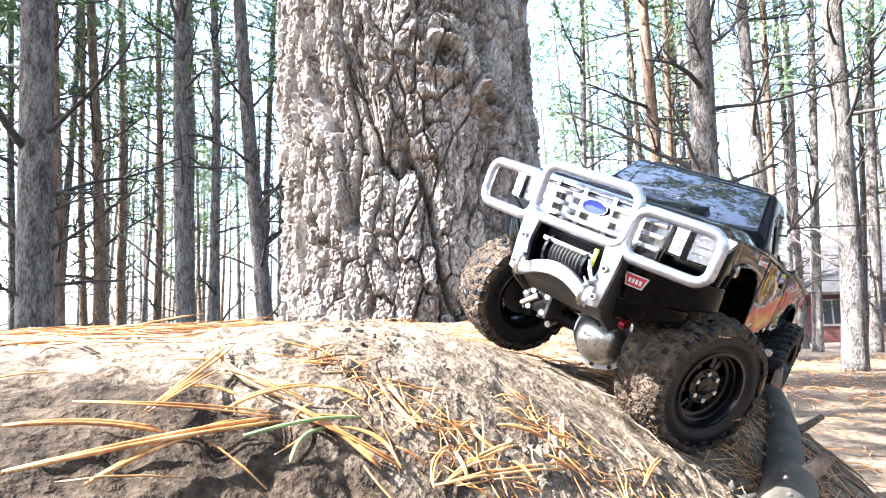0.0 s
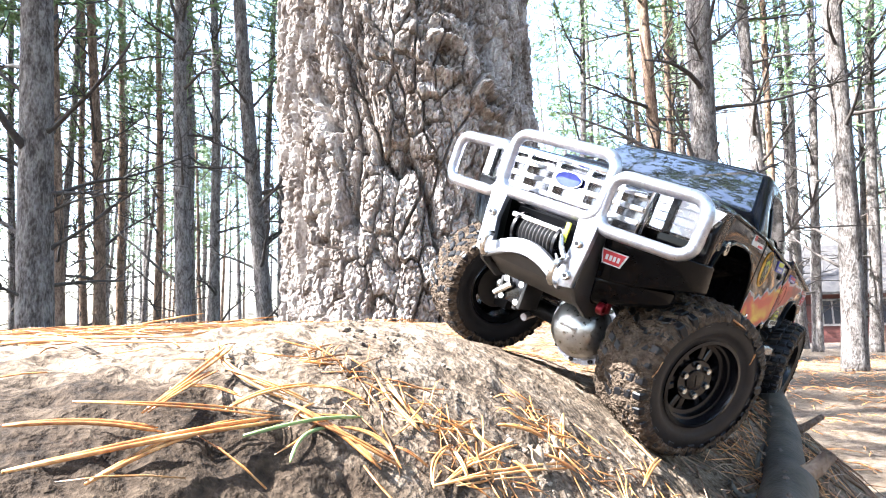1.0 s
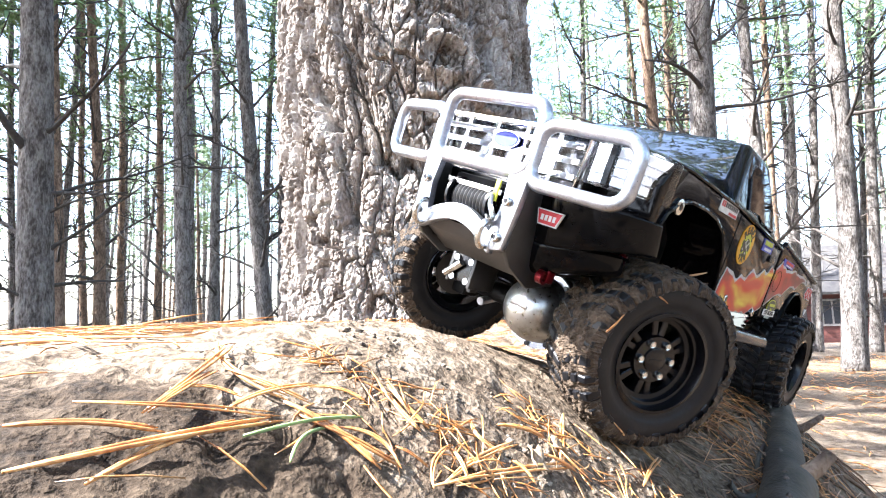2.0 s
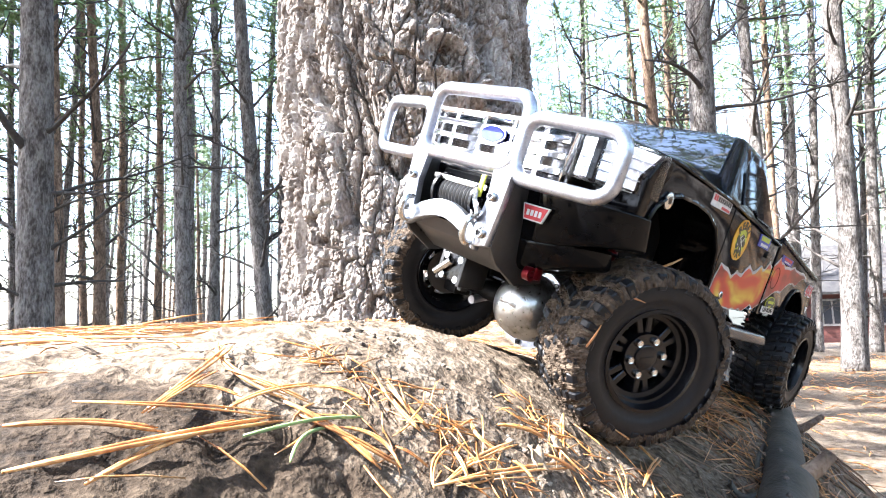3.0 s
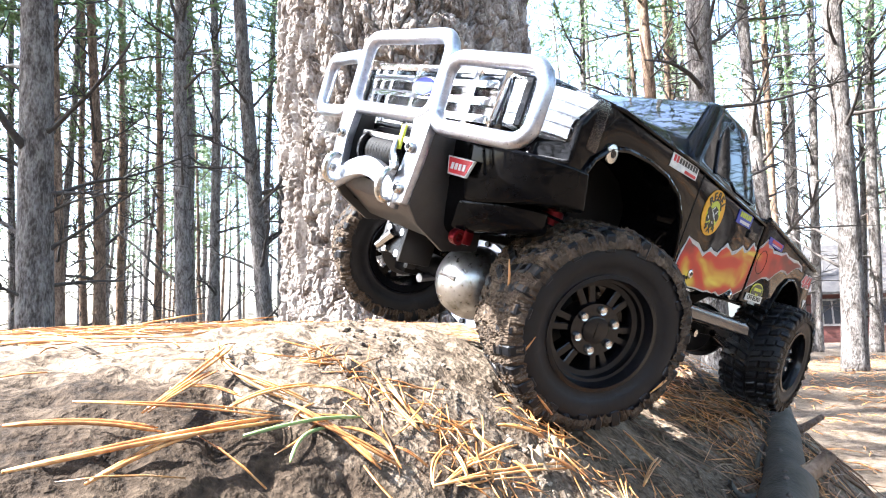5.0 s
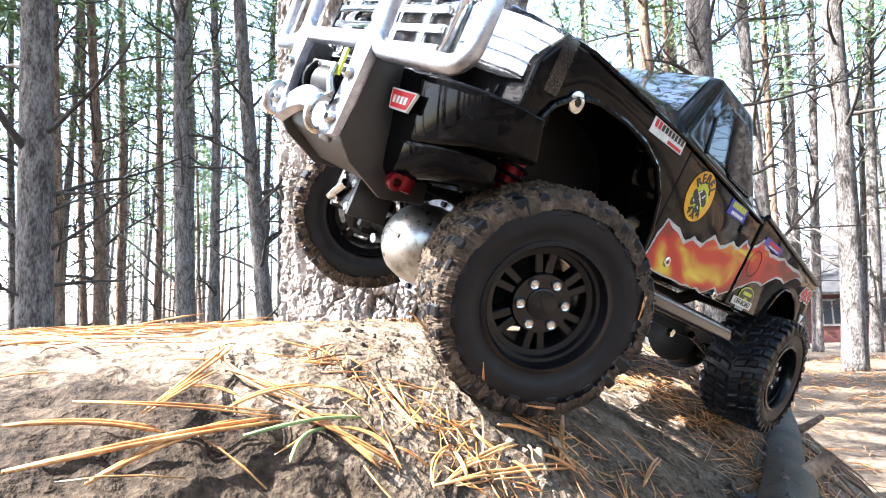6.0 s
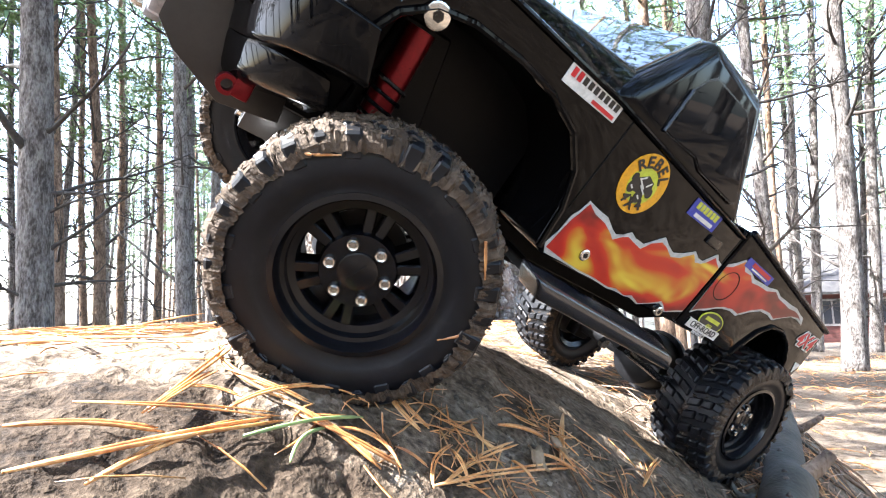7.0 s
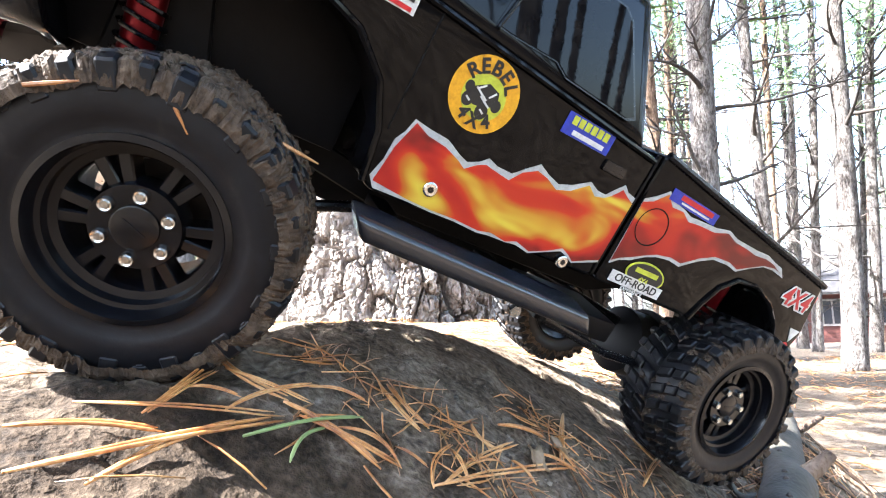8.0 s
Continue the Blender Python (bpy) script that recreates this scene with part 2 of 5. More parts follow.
# ---------------------------------------------------------------- the old pine on the mound
def build_big_pine():
    thing = tagged(new("old_pine"), "old pine with thick furrowed grey-brown bark on the mound", "tree")
    cx, cy, base = -0.061, 1.16, 0.50
    thing.location = (cx, cy, base)
    zs = np.concatenate([np.arange(-0.1, 0.70, 0.0024), 0.70 + 0.05 * 1.16 ** np.arange(1, 36) - 0.05])
    zs = zs[zs < 9.0]
    nth = 900
    th = np.linspace(0, 2 * math.pi, nth, endpoint=False)
    TH, Z = np.meshgrid(th, zs)
    R = 0.262 - 0.010 * np.clip(Z, 0, 9) + 0.03 * np.exp(-np.clip(Z + 0.02, 0, 9) / 0.06) * 0.5
    arc = TH * 0.26
    warp = 0.05 * (fbm(arc * 9, Z * 5, 3, 40) - 0.5)
    fade = np.clip((2.5 - Z) / 2, 0, 1)
    # deep upright furrows between ridges, plates with open joints on the ridges, small flakes on the plates
    wx = warp + 0.016 * (fbm(arc * 45, Z * 20, 3, 41) - 0.45)
    furrow = np.exp(-((fbm((arc + wx + 0.10 * Z) * 12, Z * 1.8 + wx * 6, 3, 50) - 0.45) / 0.020) ** 2)
    gully = np.exp(-((fbm((arc + wx + 0.08 * Z) * 12, Z * 1.8 + wx * 6, 3, 50) - 0.45) / 0.075) ** 2)
    f1, f2, plate = cells((arc + wx * 1.3) * 34, Z * 13 + wx * 40, 3)
    joint = np.exp(-((f2 - f1) / 0.08) ** 2)
    wf = 0.006 * (fbm(arc * 160, Z * 120, 2, 43) - 0.4)
    g1, g2, flake = cells((arc + wx + wf) * 115, (Z + wf) * 48, 8)
    chip = np.exp(-((g2 - g1) / 0.12) ** 2)
    R = R + 0.028 * (fbm(arc * 7, Z * 1.5, 2, 90) - 0.45)
    R = R + fade * (-0.026 * furrow - 0.018 * gully + 0.014 * (plate - 0.5) - 0.016 * joint + 0.007 * (flake - 0.5) - 0.005 * chip
                    + 0.005 * (fbm(arc * 60, Z * 45, 3, 81) - 0.45) + 0.006 * (fbm(arc * 240, Z * 200, 2, 80) - 0.4) + 0.016)
    # two old limb scars
    X0, Y0 = R * np.cos(TH), R * np.sin(TH)
    for kx, kz, size in ((0.075, 0.53, 0.075), (0.145, 0.465, 0.045)):
        d = np.hypot(X0 - kx, (Z - kz) * 1.15)
        d = np.where(Y0 < 0, d, 9.0)
        wob = 0.5 * (fbm(X0 * 30, Z * 30, 2, 7) - 0.5)
        R = R + 0.012 * np.exp(-(d / size) ** 2) * np.cos(6.0 * d / size * 2 + wob * 6) + 0.02 * np.exp(-(d / size) ** 2) - 0.03 * np.exp(-(d / (size * 0.28)) ** 2)
    verts = np.stack([R * np.cos(TH) - 0.008 * Z, R * np.sin(TH), Z], 2).reshape(-1, 3)
    nz = len(zs)
    i = (np.arange(nz - 1)[:, None] * nth)
    k = np.arange(nth)
    q = (k + 1) % nth
    faces = np.stack([(i + k), (i + q), (i + nth + q), (i + nth + k)], 2).reshape(-1, 4)
    me = raw_mesh("trunk", verts, faces.tolist(), BARK_OLD, False)
    part("trunk", me, None, thing)
    top = Vector((-0.08, 0, 8.8))
    crown = Heap()
    for b in range(9):
        a = b * 2.4
        z = 5.6 + b * 0.42
        tip = Vector((math.cos(a) * 1.9, math.sin(a) * 1.9, z + 0.5))
        start = Vector((-0.05, 0, z))
        v, f = sweep([start, start.lerp(tip, 0.5) + Vector((0, 0, 0.1)), tip], [0.05, 0.03, 0.012], 6)
        part("limb", raw_mesh("limb", v, f, BARK_RED, True), None, thing)
        for c in range(26):
            tuft(crown, start.lerp(tip, random.uniform(0.4, 1.05)) + Vector([random.gauss(0, 0.22) for _ in range(3)]), 0.16, 16)
    part("crown", crown.mesh("crown", LEAF, False), None, thing)


def tuft(heap, c, size, count):
    """A spray of needle blades round a point."""
    for _ in range(count):
        d = Vector((random.gauss(0, 1), random.gauss(0, 1), random.gauss(0.2, 0.7))).normalized() * size * random.uniform(0.6, 1.2)
        s = d.orthogonal().normalized() * size * 0.05
        heap.add(([c - s, c + s, c + d + s * 0.4, c + d - s * 0.4], [(0, 1, 2, 3)]))


build_big_pine()


# ---------------------------------------------------------------- the pine wood
def branch_mesh(seed, length=1.1, twigs=5):
    """A bare dead branch along +x, with side twigs."""
    rnd = random.Random(seed)
    heap = Heap()
    pts, p, d = [], Vector((0, 0, 0)), Vector((1, 0, rnd.uniform(-0.1, 0.35))).normalized()
    for i in range(7):
        pts.append(p.copy())
        d = (d + Vector((0, rnd.uniform(-0.2, 0.2), rnd.uniform(-0.16, 0.16)))).normalized()
        p = p + d * length / 6
    heap.add(sweep([Vector((-0.02, 0, 0)), Vector((0.03, 0, 0))] + pts[1:], [0.034, 0.026] + [0.017 * (1 - i / 7.5) + 0.002 for i in range(1, 7)], 6))
    for _ in range(twigs):
        i = rnd.randint(2, 5)
        q = pts[i]
        e = Vector((rnd.uniform(0.3, 1), rnd.uniform(-1, 1), rnd.uniform(-0.4, 0.8))).normalized()
        ln = length * rnd.uniform(0.18, 0.45)
        heap.add(sweep([q, q + e * ln * 0.5 + Vector((0, 0, 0.02)), q + e * ln + Vector((0, 0, rnd.uniform(-0.05, 0.08)))], [0.007, 0.005, 0.002], 4))
    return heap.mesh("dead_branch", TWIG)


BRANCHES = [branch_mesh(s, 0.6 + 0.14 * (s % 6), 5 + s % 6) for s in range(10)]
STUB = raw_mesh("branch_stub", *sweep([(0, 0, 0), (0.08, 0, 0.02), (0.15, 0.01, 0.06)], [0.016, 0.013, 0.008], 6), TWIG, True)


def trunk_mesh(r, height, lean, seed, sides=14):
    rnd = random.Random(seed)
    pts, rad = [], []
    n = 22
    wx, wy = rnd.uniform(0, 6), rnd.uniform(0, 6)
    for i in range(n):
        s = (i / (n - 1)) ** 1.3
        z = -0.15 + s * (height + 0.15)
        pts.append((lean * z + 0.02 * math.sin(z * 0.9 + wx), 0.02 * math.sin(z * 0.8 + wy), z))
        rad.append(r * (1 - 0.75 * z / height) * (1 + 0.25 * math.exp(-max(z, 0) / 0.15)) + 0.008)
    return pts, rad, sides


def crown_mesh(seed, height, lo, lean=0.0, boughs=38, blade=0.012, reach_more=0.0):
    rnd = random.Random(seed)
    heap = Heap()
    for _ in range(boughs):
        z = rnd.uniform(lo, height)
        a = rnd.uniform(0, 6.28)
        reach = (0.35 + reach_more + 1.1 * (1 - (z - lo) / (height - lo))) * rnd.uniform(0.6, 1.2)
        start = Vector((lean * z, 0, z - 0.2))
        tip = Vector((lean * z + math.cos(a) * reach, math.sin(a) * reach, z + rnd.uniform(-0.1, 0.4)))
        heap.add(sweep([start, tip], [0.014, 0.004], 3))
        for k in range(7):
            c = start.lerp(tip, 0.45 + 0.15 * k) + Vector((rnd.gauss(0, 0.12), rnd.gauss(0, 0.12), rnd.gauss(0, 0.1)))
            for _ in range(9):
                d = Vector((rnd.gauss(0, 1), rnd.gauss(0, 1), rnd.gauss(0.2, 0.7))).normalized() * rnd.uniform(0.1, 0.22)
                s = d.orthogonal().normalized() * blade
                heap.add(([c - s, c + s, c + d + s * 0.4, c + d - s * 0.4], [(0, 1, 2, 3)]))
    return heap.mesh("crown", LEAF, False)


CROWNS = [crown_mesh(30 + s, 13.5, 4.2 + 0.7 * (s % 3)) for s in range(5)]
FULL_CROWNS = [crown_mesh(60 + s, 13.5, 4.0 + 0.5 * s, 0.0, 64, 0.024, 0.5) for s in range(3)]

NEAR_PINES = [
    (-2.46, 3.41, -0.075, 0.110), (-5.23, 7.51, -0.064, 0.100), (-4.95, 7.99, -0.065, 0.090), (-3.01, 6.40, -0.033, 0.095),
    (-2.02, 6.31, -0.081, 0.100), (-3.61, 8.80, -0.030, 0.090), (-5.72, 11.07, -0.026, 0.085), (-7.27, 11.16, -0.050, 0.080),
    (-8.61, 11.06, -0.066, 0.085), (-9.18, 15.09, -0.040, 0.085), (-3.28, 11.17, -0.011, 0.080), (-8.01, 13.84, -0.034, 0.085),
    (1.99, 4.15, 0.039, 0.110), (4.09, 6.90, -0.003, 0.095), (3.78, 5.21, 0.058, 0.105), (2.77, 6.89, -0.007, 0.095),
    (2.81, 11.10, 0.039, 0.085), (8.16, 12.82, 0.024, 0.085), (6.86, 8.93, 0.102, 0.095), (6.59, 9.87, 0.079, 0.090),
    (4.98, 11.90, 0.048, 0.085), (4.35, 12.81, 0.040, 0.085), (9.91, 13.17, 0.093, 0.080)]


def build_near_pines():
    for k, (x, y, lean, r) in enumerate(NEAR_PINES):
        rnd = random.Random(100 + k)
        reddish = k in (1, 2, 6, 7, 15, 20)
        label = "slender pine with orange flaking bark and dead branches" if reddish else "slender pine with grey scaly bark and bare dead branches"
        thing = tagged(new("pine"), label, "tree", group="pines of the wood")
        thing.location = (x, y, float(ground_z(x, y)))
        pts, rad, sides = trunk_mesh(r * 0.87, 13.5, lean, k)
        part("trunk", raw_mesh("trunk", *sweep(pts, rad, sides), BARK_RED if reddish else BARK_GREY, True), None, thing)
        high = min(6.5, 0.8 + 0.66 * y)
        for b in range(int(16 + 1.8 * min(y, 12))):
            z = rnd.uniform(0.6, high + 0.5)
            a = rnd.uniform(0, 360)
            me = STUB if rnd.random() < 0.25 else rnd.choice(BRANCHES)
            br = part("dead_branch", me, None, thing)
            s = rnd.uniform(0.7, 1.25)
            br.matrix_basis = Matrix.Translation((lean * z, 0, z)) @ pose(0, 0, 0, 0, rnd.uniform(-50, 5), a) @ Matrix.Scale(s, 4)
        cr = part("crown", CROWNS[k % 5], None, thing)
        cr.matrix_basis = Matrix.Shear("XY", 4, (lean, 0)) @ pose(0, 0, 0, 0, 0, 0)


def build_far_pines():
    rnd = random.Random(7)
    kinds = []
    for k in range(6):
        thing = tagged(new("pine"), "tall thin pine deeper in the wood", "tree", group="pines of the wood")
        pts, rad, sides = trunk_mesh(0.058 + 0.007 * k, 13.5, rnd.uniform(-0.03, 0.03), 40 + k, 8)
        part("trunk", raw_mesh("trunk", *sweep(pts, rad, sides), BARK_RED if k % 3 == 0 else BARK_GREY, True), None, thing)
        heap = Heap()
        for b in range(56):
            z = rnd.uniform(0.8, 8)
            a = rnd.uniform(0, 6.28)
            ln = rnd.uniform(0.3, 1.1)
            d = Vector((math.cos(a), math.sin(a), rnd.uniform(-0.2, 0.5)))
            p = Vector((0, 0, z))
            m = p + d * ln * 0.5 + Vector((0, 0, rnd.uniform(-0.08, 0.08)))
            heap.add(sweep([p, m, p + d * ln], [0.014, 0.010, 0.003], 3))
            for _ in range(2):
                e = Vector((rnd.gauss(0, 1), rnd.gauss(0, 1), rnd.gauss(0, 0.6))).normalized() * ln * 0.35
                heap.add(sweep([m, m + e], [0.005, 0.002], 3))
        tagged(part("bare_branchwork", heap.mesh("bare_branchwork", TWIG), None, thing), kind="stuff")
        part("crown", CROWNS[k % 5], None, thing)
        kinds.append(thing)
    spots, tries = [], 0
    while len(spots) < 150 and tries < 20000:
        tries += 1
        a = radians(rnd.uniform(-47, 47))
        d = 8.5 + 36 * rnd.random() ** 0.8
        x, y = d * math.sin(a), d * math.cos(a)
        if clear_of_sun(x, y) and all(math.hypot(x - p, y - q) > 1.1 for p, q in spots) and all(math.hypot(x - p[0], y - p[1]) > 0.9 for p in NEAR_PINES) and not (14 < x < 24 and y > 20):
            spots.append((x, y))
    for k, (x, y) in enumerate(spots):
        m = pose(x, y, float(ground_z(x, y)), rnd.uniform(-2, 2), rnd.uniform(-2, 2), rnd.uniform(0, 360))
        if k < 6:
            kinds[k].matrix_basis = m
        else:
            copy_thing(kinds[k % 6], m)
    # unseen pines added to the right, darkening what the truck's flank and window mirror
    beside = []
    while len(beside) < 50:
        a = radians(rnd.uniform(44, 100))
        d = 6 + 20 * rnd.random() ** 0.9
        x, y = d * math.sin(a), d * math.cos(a)
        if all(math.hypot(x - p, y - q) > 0.9 for p, q in beside) and not (14 < x < 24 and y > 20):
            beside.append((x, y))
            copy_thing(kinds[len(beside) % 6], pose(x, y, float(ground_z(x, y)), rnd.uniform(-2, 2), rnd.uniform(-2, 2), rnd.uniform(0, 360)))
    # unseen pines added round and behind; their fuller crowns block sky and darken reflections
    around = []
    while len(around) < 72:
        a = radians(rnd.uniform(46, 314))
        d = 2.6 + 15 * rnd.random() ** 0.8
        x, y = d * math.sin(a), d * math.cos(a)
        if clear_of_sun(x, y) and all(math.hypot(x - p, y - q) > 1.2 for p, q in around):
            around.append((x, y))
    for k in range(3):
        thing = tagged(new("pine"), "unseen tall pine, added out of view, with grey scaly bark and a full green crown", "tree", group="pines of the wood")
        pts, rad, sides = trunk_mesh(0.11, 13.5, 0.0, 70 + k, 10)
        part("trunk", raw_mesh("trunk", *sweep(pts, rad, sides), BARK_GREY, True), None, thing)
        part("crown", FULL_CROWNS[k], None, thing)
        kinds[k] = thing
    for k, (x, y) in enumerate(around):
        m = pose(x, y, float(ground_z(x, y)), 0, 0, rnd.uniform(0, 360))
        if k < 3:
            kinds[k].matrix_basis = m
        else:
            copy_thing(kinds[k % 3], m)


def clear_of_sun(x, y):
    """True where a tree of this height keeps off the sunbeam that falls on the mound."""
    for z in (4.0, 6.0, 8.0, 10.0, 12.0, 13.5):
        s = (z - 0.6) / SUN_WAY.z
        if math.hypot(x - SUN_WAY.x * s, y - 0.6 - SUN_WAY.y * s) < 1.7:
            return False
    return True


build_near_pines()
build_far_pines()
# ---------------------------------------------------------------- the model truck: materials
def plain(name, col, rough=0.4, metal=0.0, coat=0.0, bump=0.0, scale=300.0, spec=0.5):
    stops = [(0.3, tuple(c * 0.82 for c in col)), (0.7, tuple(min(1.0, c * 1.15) for c in col))]
    return surf(name, stops, scale=scale, rough=(max(rough - 0.08, 0.02), rough + 0.1), metal=metal, bump=bump, depth=0.0004, fine=4, coat=coat, spec=spec)


PAINT = surf("black_gloss_paint", [(0.3, (0.0016, 0.0016, 0.0019)), (0.6, (0.0022, 0.0022, 0.0026)), (0.85, (0.005, 0.0047, 0.0045))], scale=45, rough=(0.02, 0.07), bump=0.03,
             depth=0.002, fine=0.35, spec=0.085)
BLACK = plain("black_plastic", (0.0035, 0.0036, 0.0045), 0.24, bump=0.1, spec=0.25)
BLACK_MATT = plain("black_chassis_metal", (0.0035, 0.0035, 0.004), 0.5, bump=0.15, spec=0.08)
GREY_PLATE = plain("dark_grey_anodised_plate", (0.014, 0.013, 0.013), 0.42, metal=0.2)
SILVER = plain("satin_silver_bar", (0.33, 0.345, 0.39), 0.30, metal=0.9)
STEEL = plain("steel_screw", (0.450, 0.443, 0.427), 0.22, metal=1.0)
DIFF = surf("worn_alloy_casting", [(0.3, (0.210, 0.196, 0.168)), (0.5, (0.364, 0.357, 0.343)), (0.75, (0.476, 0.469, 0.455))], scale=70, rough=(0.18, 0.45), metal=0.95, bump=0.15,
            depth=0.0006, fine=5)
CHROME = plain("chrome", (0.82, 0.82, 0.82), 0.06, metal=1.0)
RED_METAL = plain("red_anodised_metal", (0.11, 0.002, 0.006), 0.3, metal=0.7)
RED_INK = plain("red_sticker", (0.330, 0.012, 0.015), 0.4, spec=0.25)
WHITE_INK = plain("white_sticker", (0.432, 0.432, 0.420), 0.4, spec=0.25)
YELLOW_INK = plain("yellow_sticker", (0.480, 0.235, 0.008), 0.4, spec=0.25)
LIME_INK = plain("lime_sticker", (0.330, 0.360, 0.030), 0.4, spec=0.25)
BLUE_INK = plain("blue_sticker", (0.016, 0.028, 0.240), 0.4, spec=0.25)
BLACK_INK = plain("black_sticker", (0.012, 0.012, 0.012), 0.4, spec=0.25)
GREY_INK = plain("torn_silver_sticker", (0.275, 0.286, 0.286), 0.4, spec=0.25)
RUBBER = surf("tyre_rubber", [(0.3, (0.0024, 0.0026, 0.0036)), (0.6, (0.0045, 0.0048, 0.0062)), (0.85, (0.0150, 0.0140, 0.0135))], scale=60, rough=(0.32, 0.55), spec=0.2, bump=0.3, depth=0.0006,
              fine=6)
RIM = plain("black_rim_plastic", (0.003, 0.003, 0.0038), 0.22, bump=0.05, spec=0.25)
MUD = surf("drying_mud", [(0.3, (0.018, 0.012, 0.008)), (0.5, (0.042, 0.029, 0.019)), (0.75, (0.078, 0.057, 0.040))], scale=120, rough=(0.8, 1.0), bump=0.9, depth=0.002, fine=4,
           spec=0.2)
WINDOW = surf("tinted_window", [(0.3, (0.003, 0.0034, 0.004)), (0.7, (0.004, 0.0044, 0.005))], scale=60, rough=(0.0, 0.02), bump=0.02, depth=0.0004, fine=4, coat=1.0, spec=0.5)
SIDE_WINDOW = surf("dark_side_window", [(0.3, (0.0025, 0.0025, 0.003)), (0.7, (0.0035, 0.0035, 0.004))], scale=60, rough=(0.01, 0.03), bump=0.02, depth=0.0004, fine=4, spec=0.08)
WINDOW.node_tree.nodes["Principled BSDF"].inputs["Coat IOR"].default_value = 1.8


def flame_material():
    """Airbrushed fire: red, orange and yellow clouds."""
    m, t, b = nodes_of("flame_print")
    n, l = t.nodes, t.links
    co = n.new("ShaderNodeTexCoord")
    mp = n.new("ShaderNodeMapping")
    mp.inputs["Rotation"].default_value = (0, 0.45, 0)
    mp.inputs["Scale"].default_value = (0.75, 1, 1.5)
    l.new(co.outputs["Object"], mp.inputs[0])
    a = n.new("ShaderNodeTexNoise")
    a.inputs["Scale"].default_value, a.inputs["Detail"].default_value, a.inputs["Distortion"].default_value = 30, 1.8, 0.7
    l.new(mp.outputs[0], a.inputs[0])
    ramp = n.new("ShaderNodeValToRGB")
    e = ramp.color_ramp.elements
    e[0].position, e[0].color = 0.30, (0.085, 0.002, 0.002, 1)
    e[1].position, e[1].color = 0.65, (0.440, 0.330, 0.030, 1)
    for pos, col in ((0.43, (0.260, 0.006, 0.004, 1)), (0.50, (0.330, 0.018, 0.004, 1)), (0.565, (0.330, 0.120, 0.008, 1))):
        k = e.new(pos)
        k.color = col
    l.new(a.outputs[0], ramp.inputs[0])
    l.new(ramp.outputs[0], b.inputs["Base Color"])
    b.inputs["Roughness"].default_value, b.inputs["Specular IOR Level"].default_value = 0.35, 0.25
    return m


FLAME = flame_material()
STEP = plain("black_step_plastic", (0.010, 0.011, 0.014), 0.2, bump=0.05, spec=0.5)
SMOKED = plain("smoked_chrome", (0.16, 0.16, 0.17), 0.18, metal=1.0, bump=0.3, scale=120)


def glass_material():
    m, t, b = nodes_of("lamp_glass")
    b.inputs["Base Color"].default_value = (0.95, 0.97, 1, 1)
    b.inputs["Transmission Weight"].default_value, b.inputs["Roughness"].default_value, b.inputs["IOR"].default_value = 1.0, 0.03, 1.45
    return m


GLASS = glass_material()
REFLECT = plain("bright_lamp_reflector", (0.74, 0.75, 0.78), 0.25, metal=0.55, bump=0.25, scale=90)


# ---------------------------------------------------------------- the model truck: shapes, in millimetres (x forward, y to its left, z up)
MM = 0.001


def bevelled(bm, w, seg=2, only_sharp=True):
    if w > 0:
        edges = [e for e in bm.edges if not only_sharp or (len(e.link_faces) == 2 and e.calc_face_angle(0) > radians(30))]
        bmesh.ops.bevel(bm, geom=edges, offset=w * MM, segments=seg, profile=0.6, affect="EDGES", clamp_overlap=True)
    return bm


def prism(outline, lo, hi, along="y", bevel=0.0, seg=2):
    """A polygon of two coordinates swept along the third axis."""
    bm = bmesh.new()

    def at(p, s):
        if along == "y":
            return Vector((p[0], s, p[1])) * MM
        if along == "x":
            return Vector((s, p[0], p[1])) * MM
        return Vector((p[0], p[1], s)) * MM

    a = [bm.verts.new(at(p, lo)) for p in outline]
    b = [bm.verts.new(at(p, hi)) for p in outline]
    n = len(outline)
    bm.faces.new(a)
    bm.faces.new(b[::-1])
    for i in range(n):
        bm.faces.new((a[i], b[i], b[(i + 1) % n], a[(i + 1) % n]))
    bmesh.ops.recalc_face_normals(bm, faces=bm.faces)
    return bevelled(bm, bevel, seg)


def block(x0, x1, y0, y1, z0, z1, bevel=0.6, seg=2):
    return prism([(x0, z0), (x1, z0), (x1, z1), (x0, z1)], y0, y1, "y", bevel, seg)


def hexa(low, high, bevel=0.0, seg=3):
    """A solid between two quads (corner lists)."""
    bm = bmesh.new()
    a = [bm.verts.new(Vector(p) * MM) for p in low]
    b = [bm.verts.new(Vector(p) * MM) for p in high]
    bm.faces.new(a)
    bm.faces.new(b[::-1])
    for i in range(4):
        bm.faces.new((a[i], b[i], b[(i + 1) % 4], a[(i + 1) % 4]))
    bmesh.ops.recalc_face_normals(bm, faces=bm.faces)
    return bevelled(bm, bevel, seg)


def rod(pts, r, sides=12, closed=False):
    """A tube, in millimetres."""
    bm = bmesh.new()
    v, f = sweep([Vector(p) * MM for p in pts], [k * MM for k in r] if isinstance(r, (list, tuple)) else r * MM, sides, closed)
    vs = [bm.verts.new(p) for p in v]
    for q in f:
        bm.faces.new([vs[i] for i in q])
    bmesh.ops.recalc_face_normals(bm, faces=bm.faces)
    return bm


